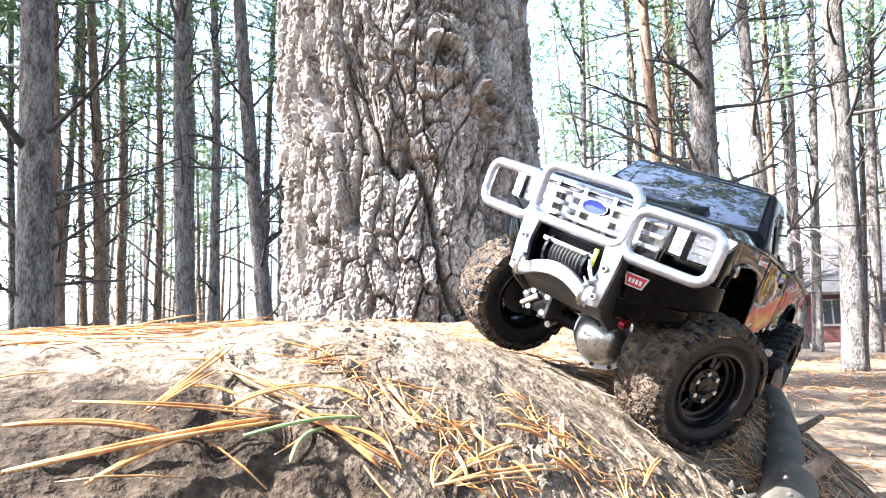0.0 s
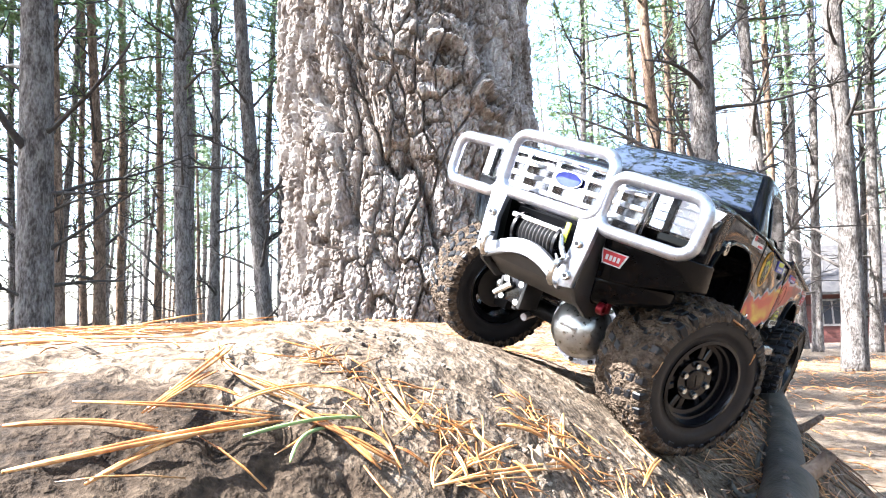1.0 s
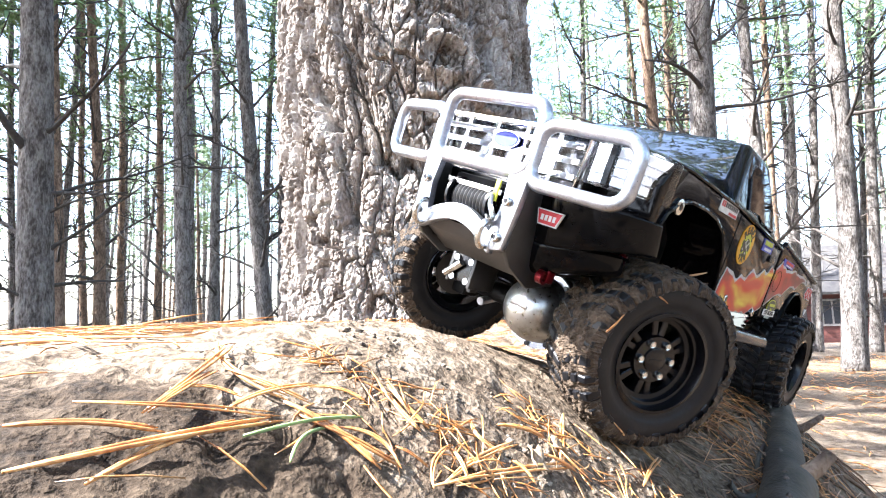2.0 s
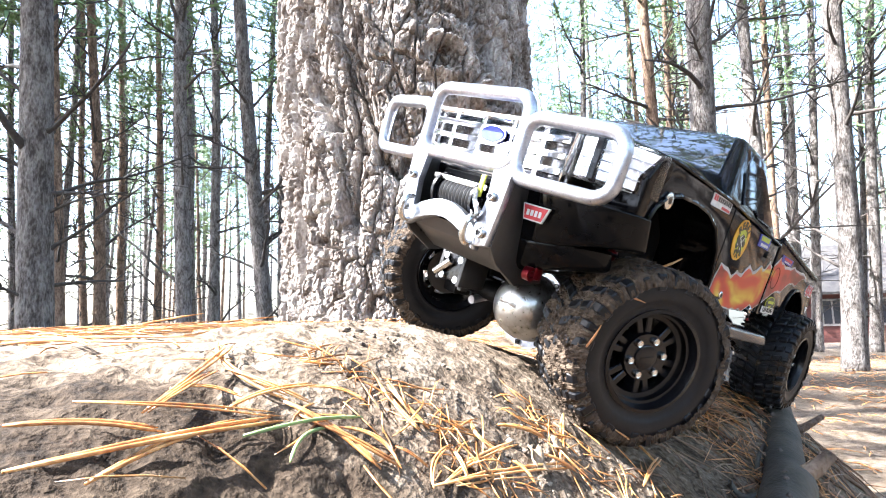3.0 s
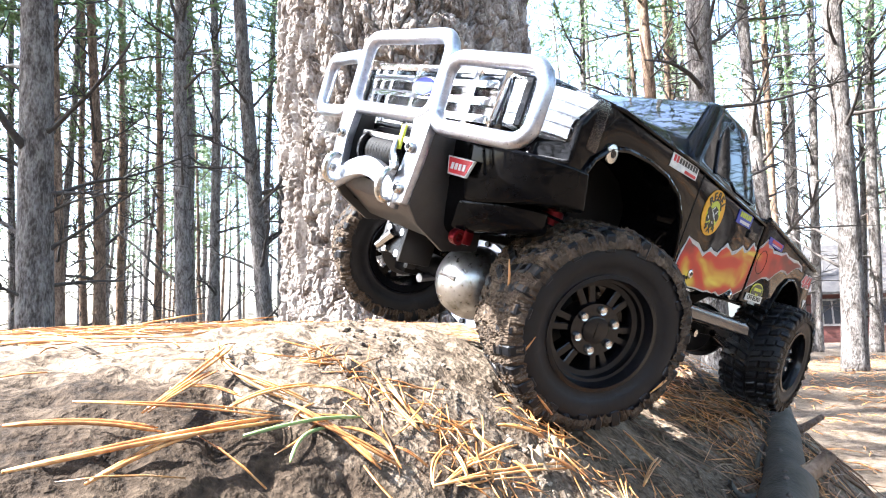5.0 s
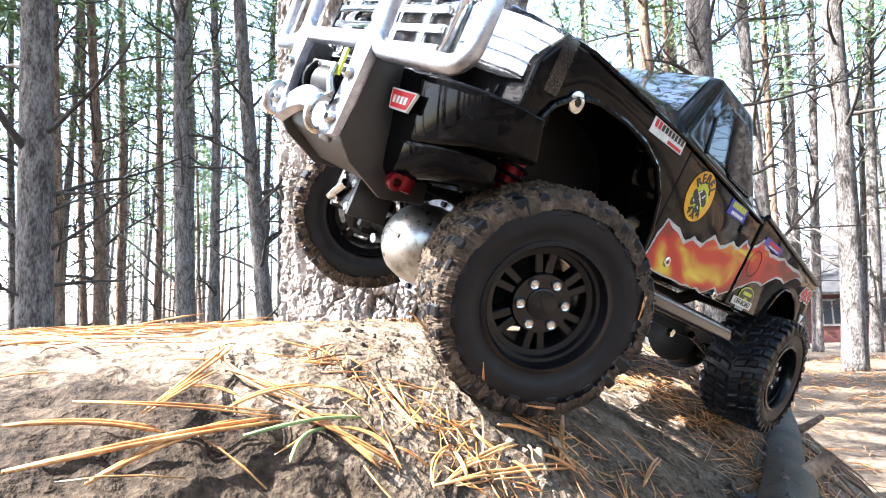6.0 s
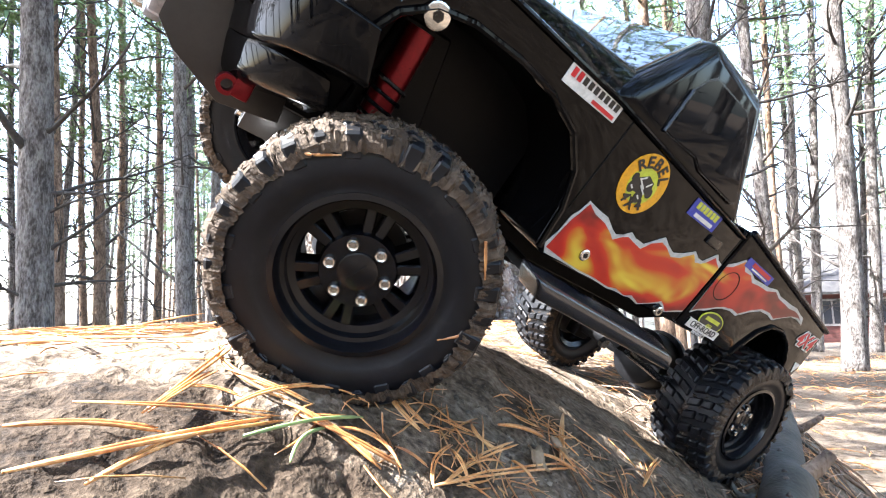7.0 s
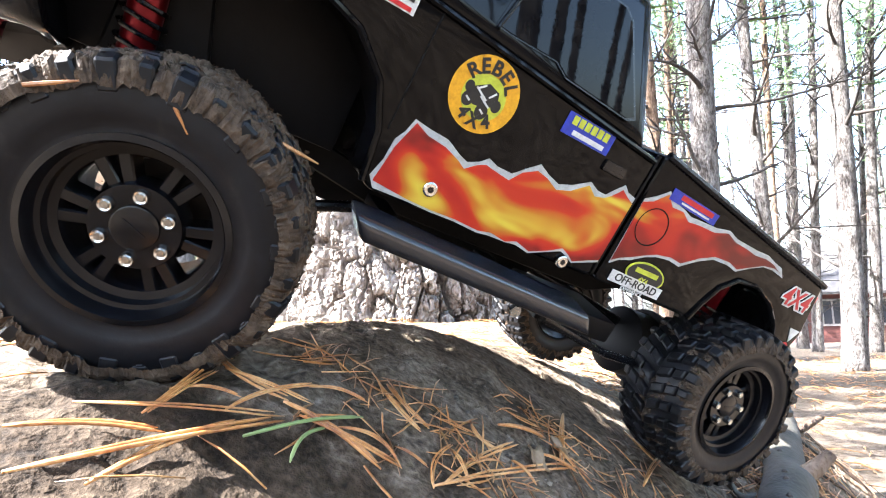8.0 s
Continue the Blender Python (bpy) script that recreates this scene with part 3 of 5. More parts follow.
def lathe(profile, segs=48, centre=(0, 0, 0), about="y", closed=False):
    """Turn (radius, distance) pairs about an axis."""
    bm = bmesh.new()
    rings = []
    for r, d in profile:
        ring = []
        for k in range(segs):
            a = 2 * math.pi * k / segs
            c, s = r * math.cos(a), r * math.sin(a)
            p = {"y": (c, d, s), "x": (d, c, s), "z": (c, s, d)}[about]
            ring.append(bm.verts.new((Vector(p) + Vector(centre)) * MM))
        rings.append(ring)
    n = len(rings)
    for i in range(n if closed else n - 1):
        for k in range(segs):
            j = (k + 1) % segs
            bm.faces.new((rings[i][k], rings[i][j], rings[(i + 1) % n][j], rings[(i + 1) % n][k]))
    if not closed:
        for ring in (rings[0], rings[-1]):
            if (ring[0].co - ring[1].co).length > 1e-7:
                bm.faces.new(ring)
    bmesh.ops.remove_doubles(bm, verts=bm.verts, dist=1e-7)
    bmesh.ops.recalc_face_normals(bm, faces=bm.faces)
    return bm


def join(*bms):
    out = bmesh.new()
    for b in bms:
        me = bpy.data.meshes.new("tmp")
        b.to_mesh(me)
        b.free()
        out.from_mesh(me)
        bpy.data.meshes.remove(me)
    return out


def tpart(name, bm, material, parent, label="", sharp=35):
    ob = part(name, bm, material, parent, label)
    smooth_sharp(ob.data, sharp)
    return ob


def rounded(y0, y1, z0, z1, r, x_of, n=5):
    """A rounded upright loop in the y-z plane, x given by x_of(y)."""
    pts = []
    for cy, cz, a0 in ((y1 - r, z1 - r, 0), (y0 + r, z1 - r, 90), (y0 + r, z0 + r, 180), (y1 - r, z0 + r, 270)):
        for k in range(n + 1):
            a = radians(a0 + 90 * k / n)
            y, z = cy + r * math.cos(a), cz + r * math.sin(a)
            pts.append((x_of(y), y, z))
    return pts


truck = tagged(new("model_truck"), "black radio-controlled pickup with flame stickers, silver bull bar and muddy tyres", "model truck")
HALF = 90.0


def roundel(x, z, y, r, h, about="y", centre=None):
    d = h if y > 0 else -h
    return lathe([(0, 0), (r, 0), (r, d * 0.7), (r * 0.8, d), (0, d)], 20, centre or (x, y, z), about)


def swept_up(bm, lo, hi, start, rise):
    """Lifts the lower edge of a bumper piece towards its ends."""
    for v in bm.verts:
        low = max(0.0, min(1.0, (hi - v.co.z / MM) / (hi - lo)))
        v.co.z += low * rise * max(0.0, abs(v.co.y) / MM - start) * MM
        v.co.x -= low * low * 6 * MM
    return bm


def build_shell():
    arch_front = [(201, 74), (196, 84), (186, 92), (172, 95.5), (150, 96), (130, 94), (112, 88), (99, 76), (92, 60), (90, 41)]
    cab_low = [(86, 38.5), (-26, 40), (-26.5, 99), (100, 108.5), (186, 111), (204, 109), (212, 96), (212, 76)]
    tpart("cab_lower_body", prism(cab_low + arch_front, -HALF, HALF, "y", 2.6, 3), PAINT, truck)
    arch_rear = [(-168, 37), (-166, 44), (-157, 56), (-144, 65), (-128, 70), (-113, 68.5), (-104, 61), (-99, 50), (-96, 40)]
    bed = [(-30, 104), (-176, 86.5), (-184, 56), (-181, 37)] + arch_rear + [(-30, 40)]
    tpart("load_bed", prism(bed, -HALF, HALF, "y", 2.2, 3), PAINT, truck)
    # bonnet
    tpart("bonnet", hexa([(84, -87, 107), (222, -78, 107), (222, 78, 107), (84, 87, 107)], [(84, -72, 127), (216, -66, 116), (216, 66, 116), (84, 72, 127)], 5.5, 4), PAINT, truck)
    tpart("bonnet_bulge", hexa([(88, -34, 124), (212, -30, 113.5), (212, 30, 113.5), (88, 34, 124)], [(92, -30, 132), (206, -26, 119.2), (206, 26, 119.2), (92, 30, 132)], 2, 3), PAINT, truck)
    # cab roof and pillars
    tpart("cab_top", hexa([(-24, -87, 99), (103, -87, 108), (103, 87, 108), (-24, 87, 99)], [(-1, -67, 160), (52, -67, 162), (52, 67, 162), (-1, 67, 160)], 8, 5), PAINT, truck)
    tpart("roof_panel", hexa([(2, -60, 157), (49, -60, 159), (49, 60, 159), (2, 60, 157)], [(10, -50, 163), (42, -50, 164.5), (42, 50, 164.5), (10, 50, 163)], 3, 4), PAINT, truck)

    def on_side(x, z, s, out):
        y = 87 - 20 * (z - 104) / 57
        return Vector((x, s * (y + out), z)) * MM

    for s in (1, -1):
        win = [(67, 113.5), (63, 128), (50, 143), (44, 147.5), (14, 147.5), (9, 144), (-7, 110.5), (-3, 108.5), (31, 110), (37, 113.5), (60, 113)]
        mid = Vector((30, 0, 128))
        for name, grow, out, m in (("window_seal", 1.05, 0.5, BLACK), ("side_window", 1.0, 0.9, SIDE_WINDOW)):
            bm = bmesh.new()
            q = [((x - mid.x) * grow + mid.x, (z - mid.z) * grow + mid.z) for x, z in win]
            a = [bm.verts.new(on_side(x, z, s, out)) for x, z in q]
            b = [bm.verts.new(on_side(x, z, s, out - 1.2)) for x, z in q]
            bm.faces.new(a)
            for i in range(len(q)):
                bm.faces.new((a[i], b[i], b[(i + 1) % len(q)], a[(i + 1) % len(q)]))
            bmesh.ops.recalc_face_normals(bm, faces=bm.faces)
            tpart(name, bm, m, truck)
        tpart("window_divider", rod([on_side(66, 112, s, 1.2) / MM, on_side(58, 135, s, 1.2) / MM], 0.9, 8), BLACK, truck)
        # belt moulding along cab and bed
        tpart("belt_moulding", rod([(204, s * 85, 110.5), (186, s * 90.2, 110.5), (100, s * 90.6, 108), (-25, s * 90.6, 98.5)], 1.3, 8), PAINT, truck)
        tpart("bed_rail", rod([(-31, s * 90, 104), (-100, s * 90.3, 95.5), (-176, s * 90, 86.5)], 1.9, 8), BLACK, truck)
        # door shut lines
        tpart("door_gap", block(-28.6, -27.2, s * 88 - 1, s * 88 + 1, 42, 102, 0.2), BLACK_MATT, truck)
        tpart("door_seam", rod([(88, s * 90.1, 108), (89, s * 90.1, 62)], 0.35, 6), BLACK_MATT, truck)
        tpart("door_handle", block(-14, -2, s * 90.4 - 0.9, s * 90.4 + 0.9, 85, 90, 0.7), BLACK, truck)
        tpart("arch_trim", rod([(x, s * 90.4, z) for x, z in arch_front], 1.5, 8), PAINT, truck)
        tpart("arch_trim", rod([(x, s * 90.3, z) for x, z in arch_rear], 1.3, 8), PAINT, truck)
        for x, z, r in ((185, 90, 4.6), (64, 48, 3.0), (-8, 42, 2.9)):
            screw = tpart("body_screw", roundel(x, z, s * 90.2, r, 1.6), STEEL, truck, "steel button screw")
            tpart("socket", lathe([(0, s * 91.5), (r * 0.45, s * 91.5), (r * 0.45, s * 92.0), (0, s * 92.0)], 6, (x, 0, z)), BLACK, screw)
        tpart("fuel_cap", lathe([(9, 0), (9.3, s * 0.5), (8.8, s * 0.5), (8.5, 0)], 28, (-43, s * 90.3, 73)), BLACK_MATT, truck)
        # mirror-like corner lamps
        lamp_plan = [(229, s * 55), (227.5, s * 70), (219, s * 83), (207, s * 89.5), (197, s * 91.3), (197, s * 86), (212, s * 72), (222, s * 55)]
        inner = [(226.5, s * 57), (225.5, s * 69), (217.5, s * 81), (206, s * 87.6), (199, s * 89), (199, s * 85), (211, s * 71), (221, s * 57)]
        lamp = tpart("headlight", prism(lamp_plan, 86.5, 110, "z", 0.8, 2), GLASS, truck, "clear wrap-around headlight")
        lamp.visible_shadow = False
        tpart("reflector", prism(inner, 88, 108.5, "z", 0.3, 1), REFLECT, lamp)
        for z in (93, 98, 103):
            tpart("lens_rib", rod([(p[0] + 0.9, p[1] + s * 0.9, z) for p in inner[:4]], 0.3, 6), SILVER, lamp)
        tpart("lamp_divider", prism([(229.5, s * 66), (228.5, s * 69.5), (224, s * 69.5), (224, s * 66)], 87, 109.5, "z", 0.4, 1), BLACK, lamp)
    # windscreen and rear window lie on the sloping faces
    for name, quad, m in (("windscreen", [(99, -75, 114), (99, 75, 114), (57.8, 62, 158), (57.8, -62, 158)], WINDOW),
                          ("rear_window", [(-19.5, 64, 116), (-19.5, -64, 116), (-5.5, -56, 148), (-5.5, 56, 148)], WINDOW)):
        bm = bmesh.new()
        nrm = (Vector(quad[1]) - Vector(quad[0])).cross(Vector(quad[3]) - Vector(quad[0])).normalized()
        if (nrm.x > 0) != (name == "windscreen"):
            nrm = -nrm
        a = [bm.verts.new((Vector(p) + nrm * 0.3) * MM) for p in quad]
        b = [bm.verts.new((Vector(p) - nrm * 3.0) * MM) for p in quad]
        bm.faces.new(a)
        bm.faces.new(b[::-1])
        for i in range(4):
            bm.faces.new((a[i], b[i], b[(i + 1) % 4], a[(i + 1) % 4]))
        bmesh.ops.recalc_face_normals(bm, faces=bm.faces)
        tpart(name, bevelled(bm, 0.5, 2), m, truck)
    for s in (1, -1):
        tpart("wiper", rod([(102, s * 20 + 15, 116), (88, s * 20 - 10, 128.5), (84, s * 20 - 22, 132)], 0.8, 6), BLACK, truck)
    # grille
    grille = tpart("grille", prism([(-54, 76), (54, 76), (56, 112), (-56, 112)], 214, 226, "x", 2, 2), SMOKED, truck)
    tpart("grille_frame", rod([(230, -53, 78), (230, 53, 78), (230, 54.5, 111), (230, -54.5, 111)], 2.4, 8, True), CHROME, grille)
    for z in (86.5, 95, 103.5):
        tpart("grille_bar", block(224, 234, -53, 53, z - 1.9, z + 1.9, 0.8), CHROME, grille)
    for y in (-36, -12, 12, 36):
        tpart("grille_upright", block(224, 233, y - 1.8, y + 1.8, 78, 111, 0.6), CHROME, grille)
    badge = tpart("badge", lathe([(0, 0), (1, 0), (1, 1.4), (0.9, 2), (0, 2)], 32, (0, 0, 0), "x"), BLUE_INK, grille, "plain blue oval badge")
    badge.data.transform(Matrix.Translation(Vector((234, 0, 99.5)) * MM) @ Matrix.Diagonal((1, 10, 5, 1)))
    tpart("badge_rim", rod([(235.2, 10 * math.cos(a), 99.5 + 5 * math.sin(a)) for a in np.linspace(0, 6.283, 25)[:-1]], 0.5, 6, True), CHROME, badge)
    # front bumper
    plan = [(237, 0), (235.5, 40), (232, 62), (224, 80), (210, 91), (198, 93), (197, 88), (206, 78), (212, 0)]
    plan = plan + [(x, -y) for x, y in plan[-2:0:-1]]
    tpart("front_bumper", swept_up(prism(plan, 46, 77, "z", 7.0, 5), 46, 77, 48, 0.30), PAINT, truck)
    low = [(233, 0), (231.5, 40), (225, 62), (211, 76), (200, 80), (198, 60), (205, 0)]
    low = low + [(x, -y) for x, y in low[-2:0:-1]]
    tpart("bumper_valance", swept_up(prism(low, 29, 50, "z", 6.0, 4), 29, 62, 36, 0.34), PAINT, truck)
    # red winch plate: plain bars stand for its lettering
    tilt_m = Matrix.Translation(Vector((235.6, 48, 62.3)) * MM) @ pose(0, 0, 0, 0, 0, 9) @ Matrix.Scale(0.86, 4)
    for name, out, h, m in (("winch_plate", [(-9.5, 5), (9.5, 5), (6.5, -5), (-6.5, -5)], 1.2, WHITE_INK), ("plate_field", [(-8.4, 4.2), (8.4, 4.2), (5.8, -4.2), (-5.8, -4.2)], 1.6, RED_INK)):
        ob = tpart(name, prism(out, -0.6, h, "x"), m, truck)
        ob.data.transform(tilt_m)
    for k in (-4.2, -1.4, 1.4, 4.2):
        ob = tpart("letter_bar", prism([(k - 0.9, -2), (k + 0.9, -2), (k + 0.9, 1.6), (k - 0.9, 1.6)], 1.5, 2.0, "x"), WHITE_INK, truck)
        ob.data.transform(tilt_m)
    # tail
    for s in (1, -1):
        tpart("tail_light", block(-183, -178, s * 82 - 5, s * 82 + 5, 60, 80, 0.8), RED_INK, truck)
    tpart("rear_bumper", block(-192, -180, -80, 80, 34, 46, 2), BLACK, truck)


def build_bull_bar():
    bar = new("bull_bar")
    bar.parent = truck
    tagged(bar, "satin silver tubular bull bar")

    def sweep_x(y):
        return 252 - 0.0017 * max(abs(y) - 20, 0) ** 2

    tpart("centre_hoop", rod(rounded(-37, 37, 80, 119, 9, lambda y: 252), 3.8, 12, True), SILVER, bar)
    for s in (1, -1):
        y0, y1 = sorted((s * 38, s * 91.5))
        tpart("side_hoop", rod(rounded(y0, y1, 76.5, 109, 9, sweep_x), 3.8, 12, True), SILVER, bar)
        leg = [(s * 27, 82), (s * 41, 82), (s * 40, 62), (s * 38, 38), (s * 29, 36), (s * 26, 44), (s * 29, 62)]
        tpart("leg_plate", prism(leg, 250, 255, "x", 1.0, 2), SILVER, bar)
        y = s * 37.5
        cheek = [(251, 81), (251, 38), (243, 30), (222, 20), (198, 24), (200, 36), (222, 42), (232, 56), (236, 80)]
        tpart("cheek_plate", prism(cheek, y - 1.5, y + 1.5, "y", 0.6, 2), GREY_PLATE, bar, "dark grey side plate")
        for z in (64, 44):
            sc = tpart("screw", lathe([(0, 255), (2.8, 255), (2.8, 257), (2, 258), (0, 258)], 16, (0, s * 33.5, z), "x"), STEEL, bar)
            tpart("socket", lathe([(0, 257.8), (1.4, 257.8), (1.4, 258.3), (0, 258.3)], 6, (0, s * 33.5, z), "x"), BLACK, sc)
    arch = [(y, 42 + 13 * math.cos(y / 30 * 1.45)) for y in np.linspace(-30, 30, 13)]
    arch += [(y, 33 + 12 * math.cos(y / 30 * 1.5)) for y in np.linspace(30, -30, 13)]
    tpart("cross_arch", prism(arch, 249.5, 255.5, "x", 1.0, 2), SILVER, bar)
    skid = [(248, 44), (244, 36), (222, 24), (200, 27), (200, 30), (222, 28), (240, 40)]
    tpart("skid_plate", prism(skid, -34, 34, "y", 0.5, 1), GREY_PLATE, bar)
    for s in (1, -1):
        loop = [(258 + 5 * math.cos(a), s * 27, 44 + 7 * math.sin(a)) for a in np.linspace(-1.9, 1.9, 12)]
        tpart("shackle", rod(loop, 2.0, 8), STEEL, bar, "steel bow shackle")


def build_winch():
    w = new("winch")
    w.parent = truck
    tagged(w, "black winch with a steel rope behind the bull bar")
    tpart("winch_body", block(214, 240, -26, 26, 50, 74, 2), BLACK_MATT, w)
    tpart("drum", lathe([(8, -14), (8, 14)], 20, (243, 0, 60), "y"), BLACK_MATT, w)
    for k in range(9):
        tpart("rope_turn", lathe([(8.4, k * 2.8 - 12.4), (9.1, k * 2.8 - 11.2), (8.4, k * 2.8 - 10)], 16, (243, 0, 60), "y"), GREY_PLATE, w)
    for y in (-16, 16):
        tpart("drum_cheek", lathe([(0, -1), (11, -1), (11, 1), (0, 1)], 20, (243, y, 60), "y"), BLACK, w)
    tpart("fairlead", block(247, 250, -22, 22, 66, 69, 0.6), STEEL, w)
    tpart("hook", rod([(257, 22, 66), (259, 25, 60), (258, 29, 54), (256, 26, 50), (256, 22, 54)], [1.2, 1.5, 1.8, 1.5, 0.8], 8), STEEL, w)
    tpart("hook_tag", block(255, 256.5, 22, 25, 62, 74, 0.4), LIME_INK, w, "lime rope tag")


def build_chassis():
    ch = new("chassis")
    ch.parent = truck
    for s in (1, -1):
        tpart("frame_rail", prism([(235, 30), (235, 42), (120, 44), (60, 34), (-80, 34), (-110, 46), (-185, 46), (-185, 36), (-105, 34), (-75, 22), (70, 22), (125, 32)], s * 35 - 3, s * 35 + 3, "y", 0.8, 1), BLACK_MATT, ch)
        # side step
        step = tpart("side_step", hexa([(84, s * 84, 22), (84, s * 104, 22), (-34, s * 104, 17), (-34, s * 84, 17)], [(90, s * 84, 33), (90, s * 104, 31), (-28, s * 104, 26), (-28, s * 84, 28)], 3.4, 4), STEP, ch, "rounded black side step")
        for x in (65, 0):
            tpart("step_bracket", block(x - 5, x + 5, min(s * 38, s * 90), max(s * 38, s * 90), 22 - (65 - x) * 0.09, 27 - (65 - x) * 0.09, 0.8), BLACK_MATT, step)
        tpart("link_rod", rod([(-20, s * 84, 12), (-75, s * 76, 2), (-140, s * 55, -4)], 2.4, 10), BLACK, ch)
        tpart("link_rod", rod([(75, s * 40, 18), (140, s * 44, -4)], 2.8, 10), BLACK, ch)
        tpart("inner_fender", block(96, 204, min(s * 46, s * 52), max(s * 46, s * 52), 40, 98, 1), BLACK_MATT, ch)
        tpart("inner_fender", block(-172, -92, min(s * 46, s * 52), max(s * 46, s * 52), 40, 80, 1), BLACK_MATT, ch)
        tpart("shock_tower", prism([(148, 40), (186, 40), (182, 88), (160, 90)], s * 47, s * 56, "y", 1, 1), BLACK_MATT, ch)
        # red dampers
        for top, foot in (((176, s * 62, 86), (172, s * 58, 14)), ((-128, s * 70, 66), (-150, s * 52, 4))):
            a, b = Vector(top), Vector(foot)
            sh = tpart("shock_absorber", rod([a, a.lerp(b, 0.62)], 6.0, 16), RED_METAL, ch, "red anodised shock absorber")
            tpart("shock_rod", rod([a.lerp(b, 0.6), b], 1.8, 10), STEEL, sh)
            tpart("collar", rod([a.lerp(b, 0.56), a.lerp(b, 0.64)], 7.2, 16), RED_METAL, sh)
            turns = [a.lerp(b, 0.3 + 0.62 * k / 72) + Vector((7.4 * math.cos(k * 0.785), 7.4 * math.sin(k * 0.785), 0)) for k in range(73)]
            tpart("spring", rod(turns, 0.9, 6), BLACK, sh)
    tpart("engine_bay", block(100, 206, -46, 46, 44, 100, 2), BLACK_MATT, ch)
    tpart("gearbox", block(10, 95, -26, 26, 12, 50, 4), BLACK_MATT, ch)
    tpart("transfer_case", block(-45, 12, -22, 22, 8, 46, 4), BLACK_MATT, ch)
    tpart("battery_tray", block(-85, 60, -44, 44, 40, 62, 2), BLACK_MATT, ch)
    tpart("drive_shaft", rod([(-40, 8, 18), (-140, 14, 4)], 3.6, 12), BLACK, ch)
    tpart("drive_shaft", rod([(60, 10, 18), (140, 14, 4)], 3.6, 12), STEEL, ch)
    for k, (x, y) in enumerate(((-30, 70), (-48, 66), (-62, 60), (-10, 74))):
        tpart("link_bolt", lathe([(0, 0), (3.2, 0), (3.2, 3), (0, 3)], 6, (x, y, 14 - k * 2)), STEEL, ch)
    tpart("link_bracket", block(-70, -20, 40, 78, 8, 20, 2), BLACK_MATT, ch)
    tpart("link_bracket", block(-70, -20, -78, -40, 8, 20, 2), BLACK_MATT, ch)
    # red tow mounts under the bumper
    for s in (1, -1):
        tpart("tow_mount", block(214, 221, s * 47 - 2.5, s * 47 + 2.5, 27, 35, 1.2), RED_METAL, ch, "red anodised mount")
        tpart("mount_eye", lathe([(2.2, -2), (4, -2), (4, 2), (2.2, 2)], 20, (223, s * 47, 30), "y", True), RED_METAL, ch)


def build_axle(name, x, front):
    """A solid axle; its own origin lies on the wheel line."""
    ax = new(name)
    ax.parent = truck
    tagged(ax, "black solid axle with an alloy differential" if front else "black solid rear axle")
    ax.location = (x * MM, 0, 0)
    f = 1 if front else -1
    tpart("axle_tube", rod([(0, -62, 0), (0, 62, 0)], 7.5, 16), BLACK_MATT, ax)
    d = tpart("differential", lathe([(0, f * 31), (6, f * 30.3), (11.5, f * 28), (16, f * 23.5), (19, f * 16.5), (20, f * 9), (20, -f * 14), (10, -f * 20), (0, -f * 20)], 32, (0, 16, 3), "x"), DIFF if front else BLACK_MATT, ax,
              "scuffed alloy differential cover" if front else "black differential housing")
    tpart("flange", lathe([(19, f * 5), (23.5, f * 5), (23.5, f * 9), (19, f * 9)], 32, (0, 16, 3), "x", True), SILVER if front else BLACK_MATT, d)
    for k in range(10):
        a = 2 * math.pi * k / 10 + 0.3
        tpart("cover_bolt", lathe([(0, f * 9), (1.5, f * 9), (1.5, f * 10.6), (0, f * 10.6)], 8, (0, 16 + 21.7 * math.cos(a), 3 + 21.7 * math.sin(a)), "x"), BLACK, d)
    tpart("cover_rib", rod([(f * 29.5, 10, 4), (f * 29.8, 22, 4)], 1.5, 8), DIFF, d)
    swell = Matrix.Translation((0, 16 * MM, 3 * MM)) @ Matrix.Scale(1.14, 4) @ Matrix.Translation((0, -16 * MM, -3 * MM))
    for ob in (d, *d.children):
        ob.data.transform(swell)
    for s in (1, -1):
        tpart("knuckle", block(-9, 9, s * 62 - 7, s * 62 + 7, -13, 14, 2.5), BLACK_MATT, ax)
        if front:
            tpart("servo_mount", block(14, 22, s * 40 - 2, s * 40 + 2, -6, 18, 1), GREY_PLATE, ax)
            tpart("knuckle_arm", block(10, 24, s * 57 - 4, s * 57 + 4, 4, 9, 1.2), BLACK_MATT, ax)
            tpart("arm_joint", lathe([(0, -4), (4, -3), (5, 0), (4, 3), (0, 4)], 16, (24, s * 56, 9), "z"), STEEL, ax)
            tpart("king_pin", lathe([(0, 14), (3, 14), (3, 17), (0, 17)], 12, (0, s * 62, 0), "z"), STEEL, ax)
            tpart("lower_link", rod([(12, s * 34, -10), (-60, s * 38, 6)], 3, 10), SILVER, ax)
    if front:
        tpart("tie_rod", rod([(-24, -56, 6), (-24, 56, 6)], 2.3, 10), STEEL, ax, "steel steering rod")
        tpart("servo", block(18, 40, -44, -26, 2, 22, 1.5), BLACK, ax)
        tpart("servo_bracket", block(16, 42, -47, -44, 0, 24, 0.8), GREY_PLATE, ax)
        tpart("servo_bracket", block(16, 42, -26, -23, 0, 24, 0.8), GREY_PLATE, ax)
        tpart("servo_horn", rod([(43, -35, 16), (43, -48, 4)], [3, 2.2], 10), STEEL, ax)
        for y, z in ((-28, 18), (-28, 4), (-42, 18), (-42, 4)):
            tpart("servo_screw", lathe([(0, 40), (2.4, 40), (2.4, 42), (0, 42)], 12, (0, y, z), "x"), STEEL, ax)
    return ax


# ---------------------------------------------------------------- wheels
R_TYRE, R_RIM = 49.5, 27.6


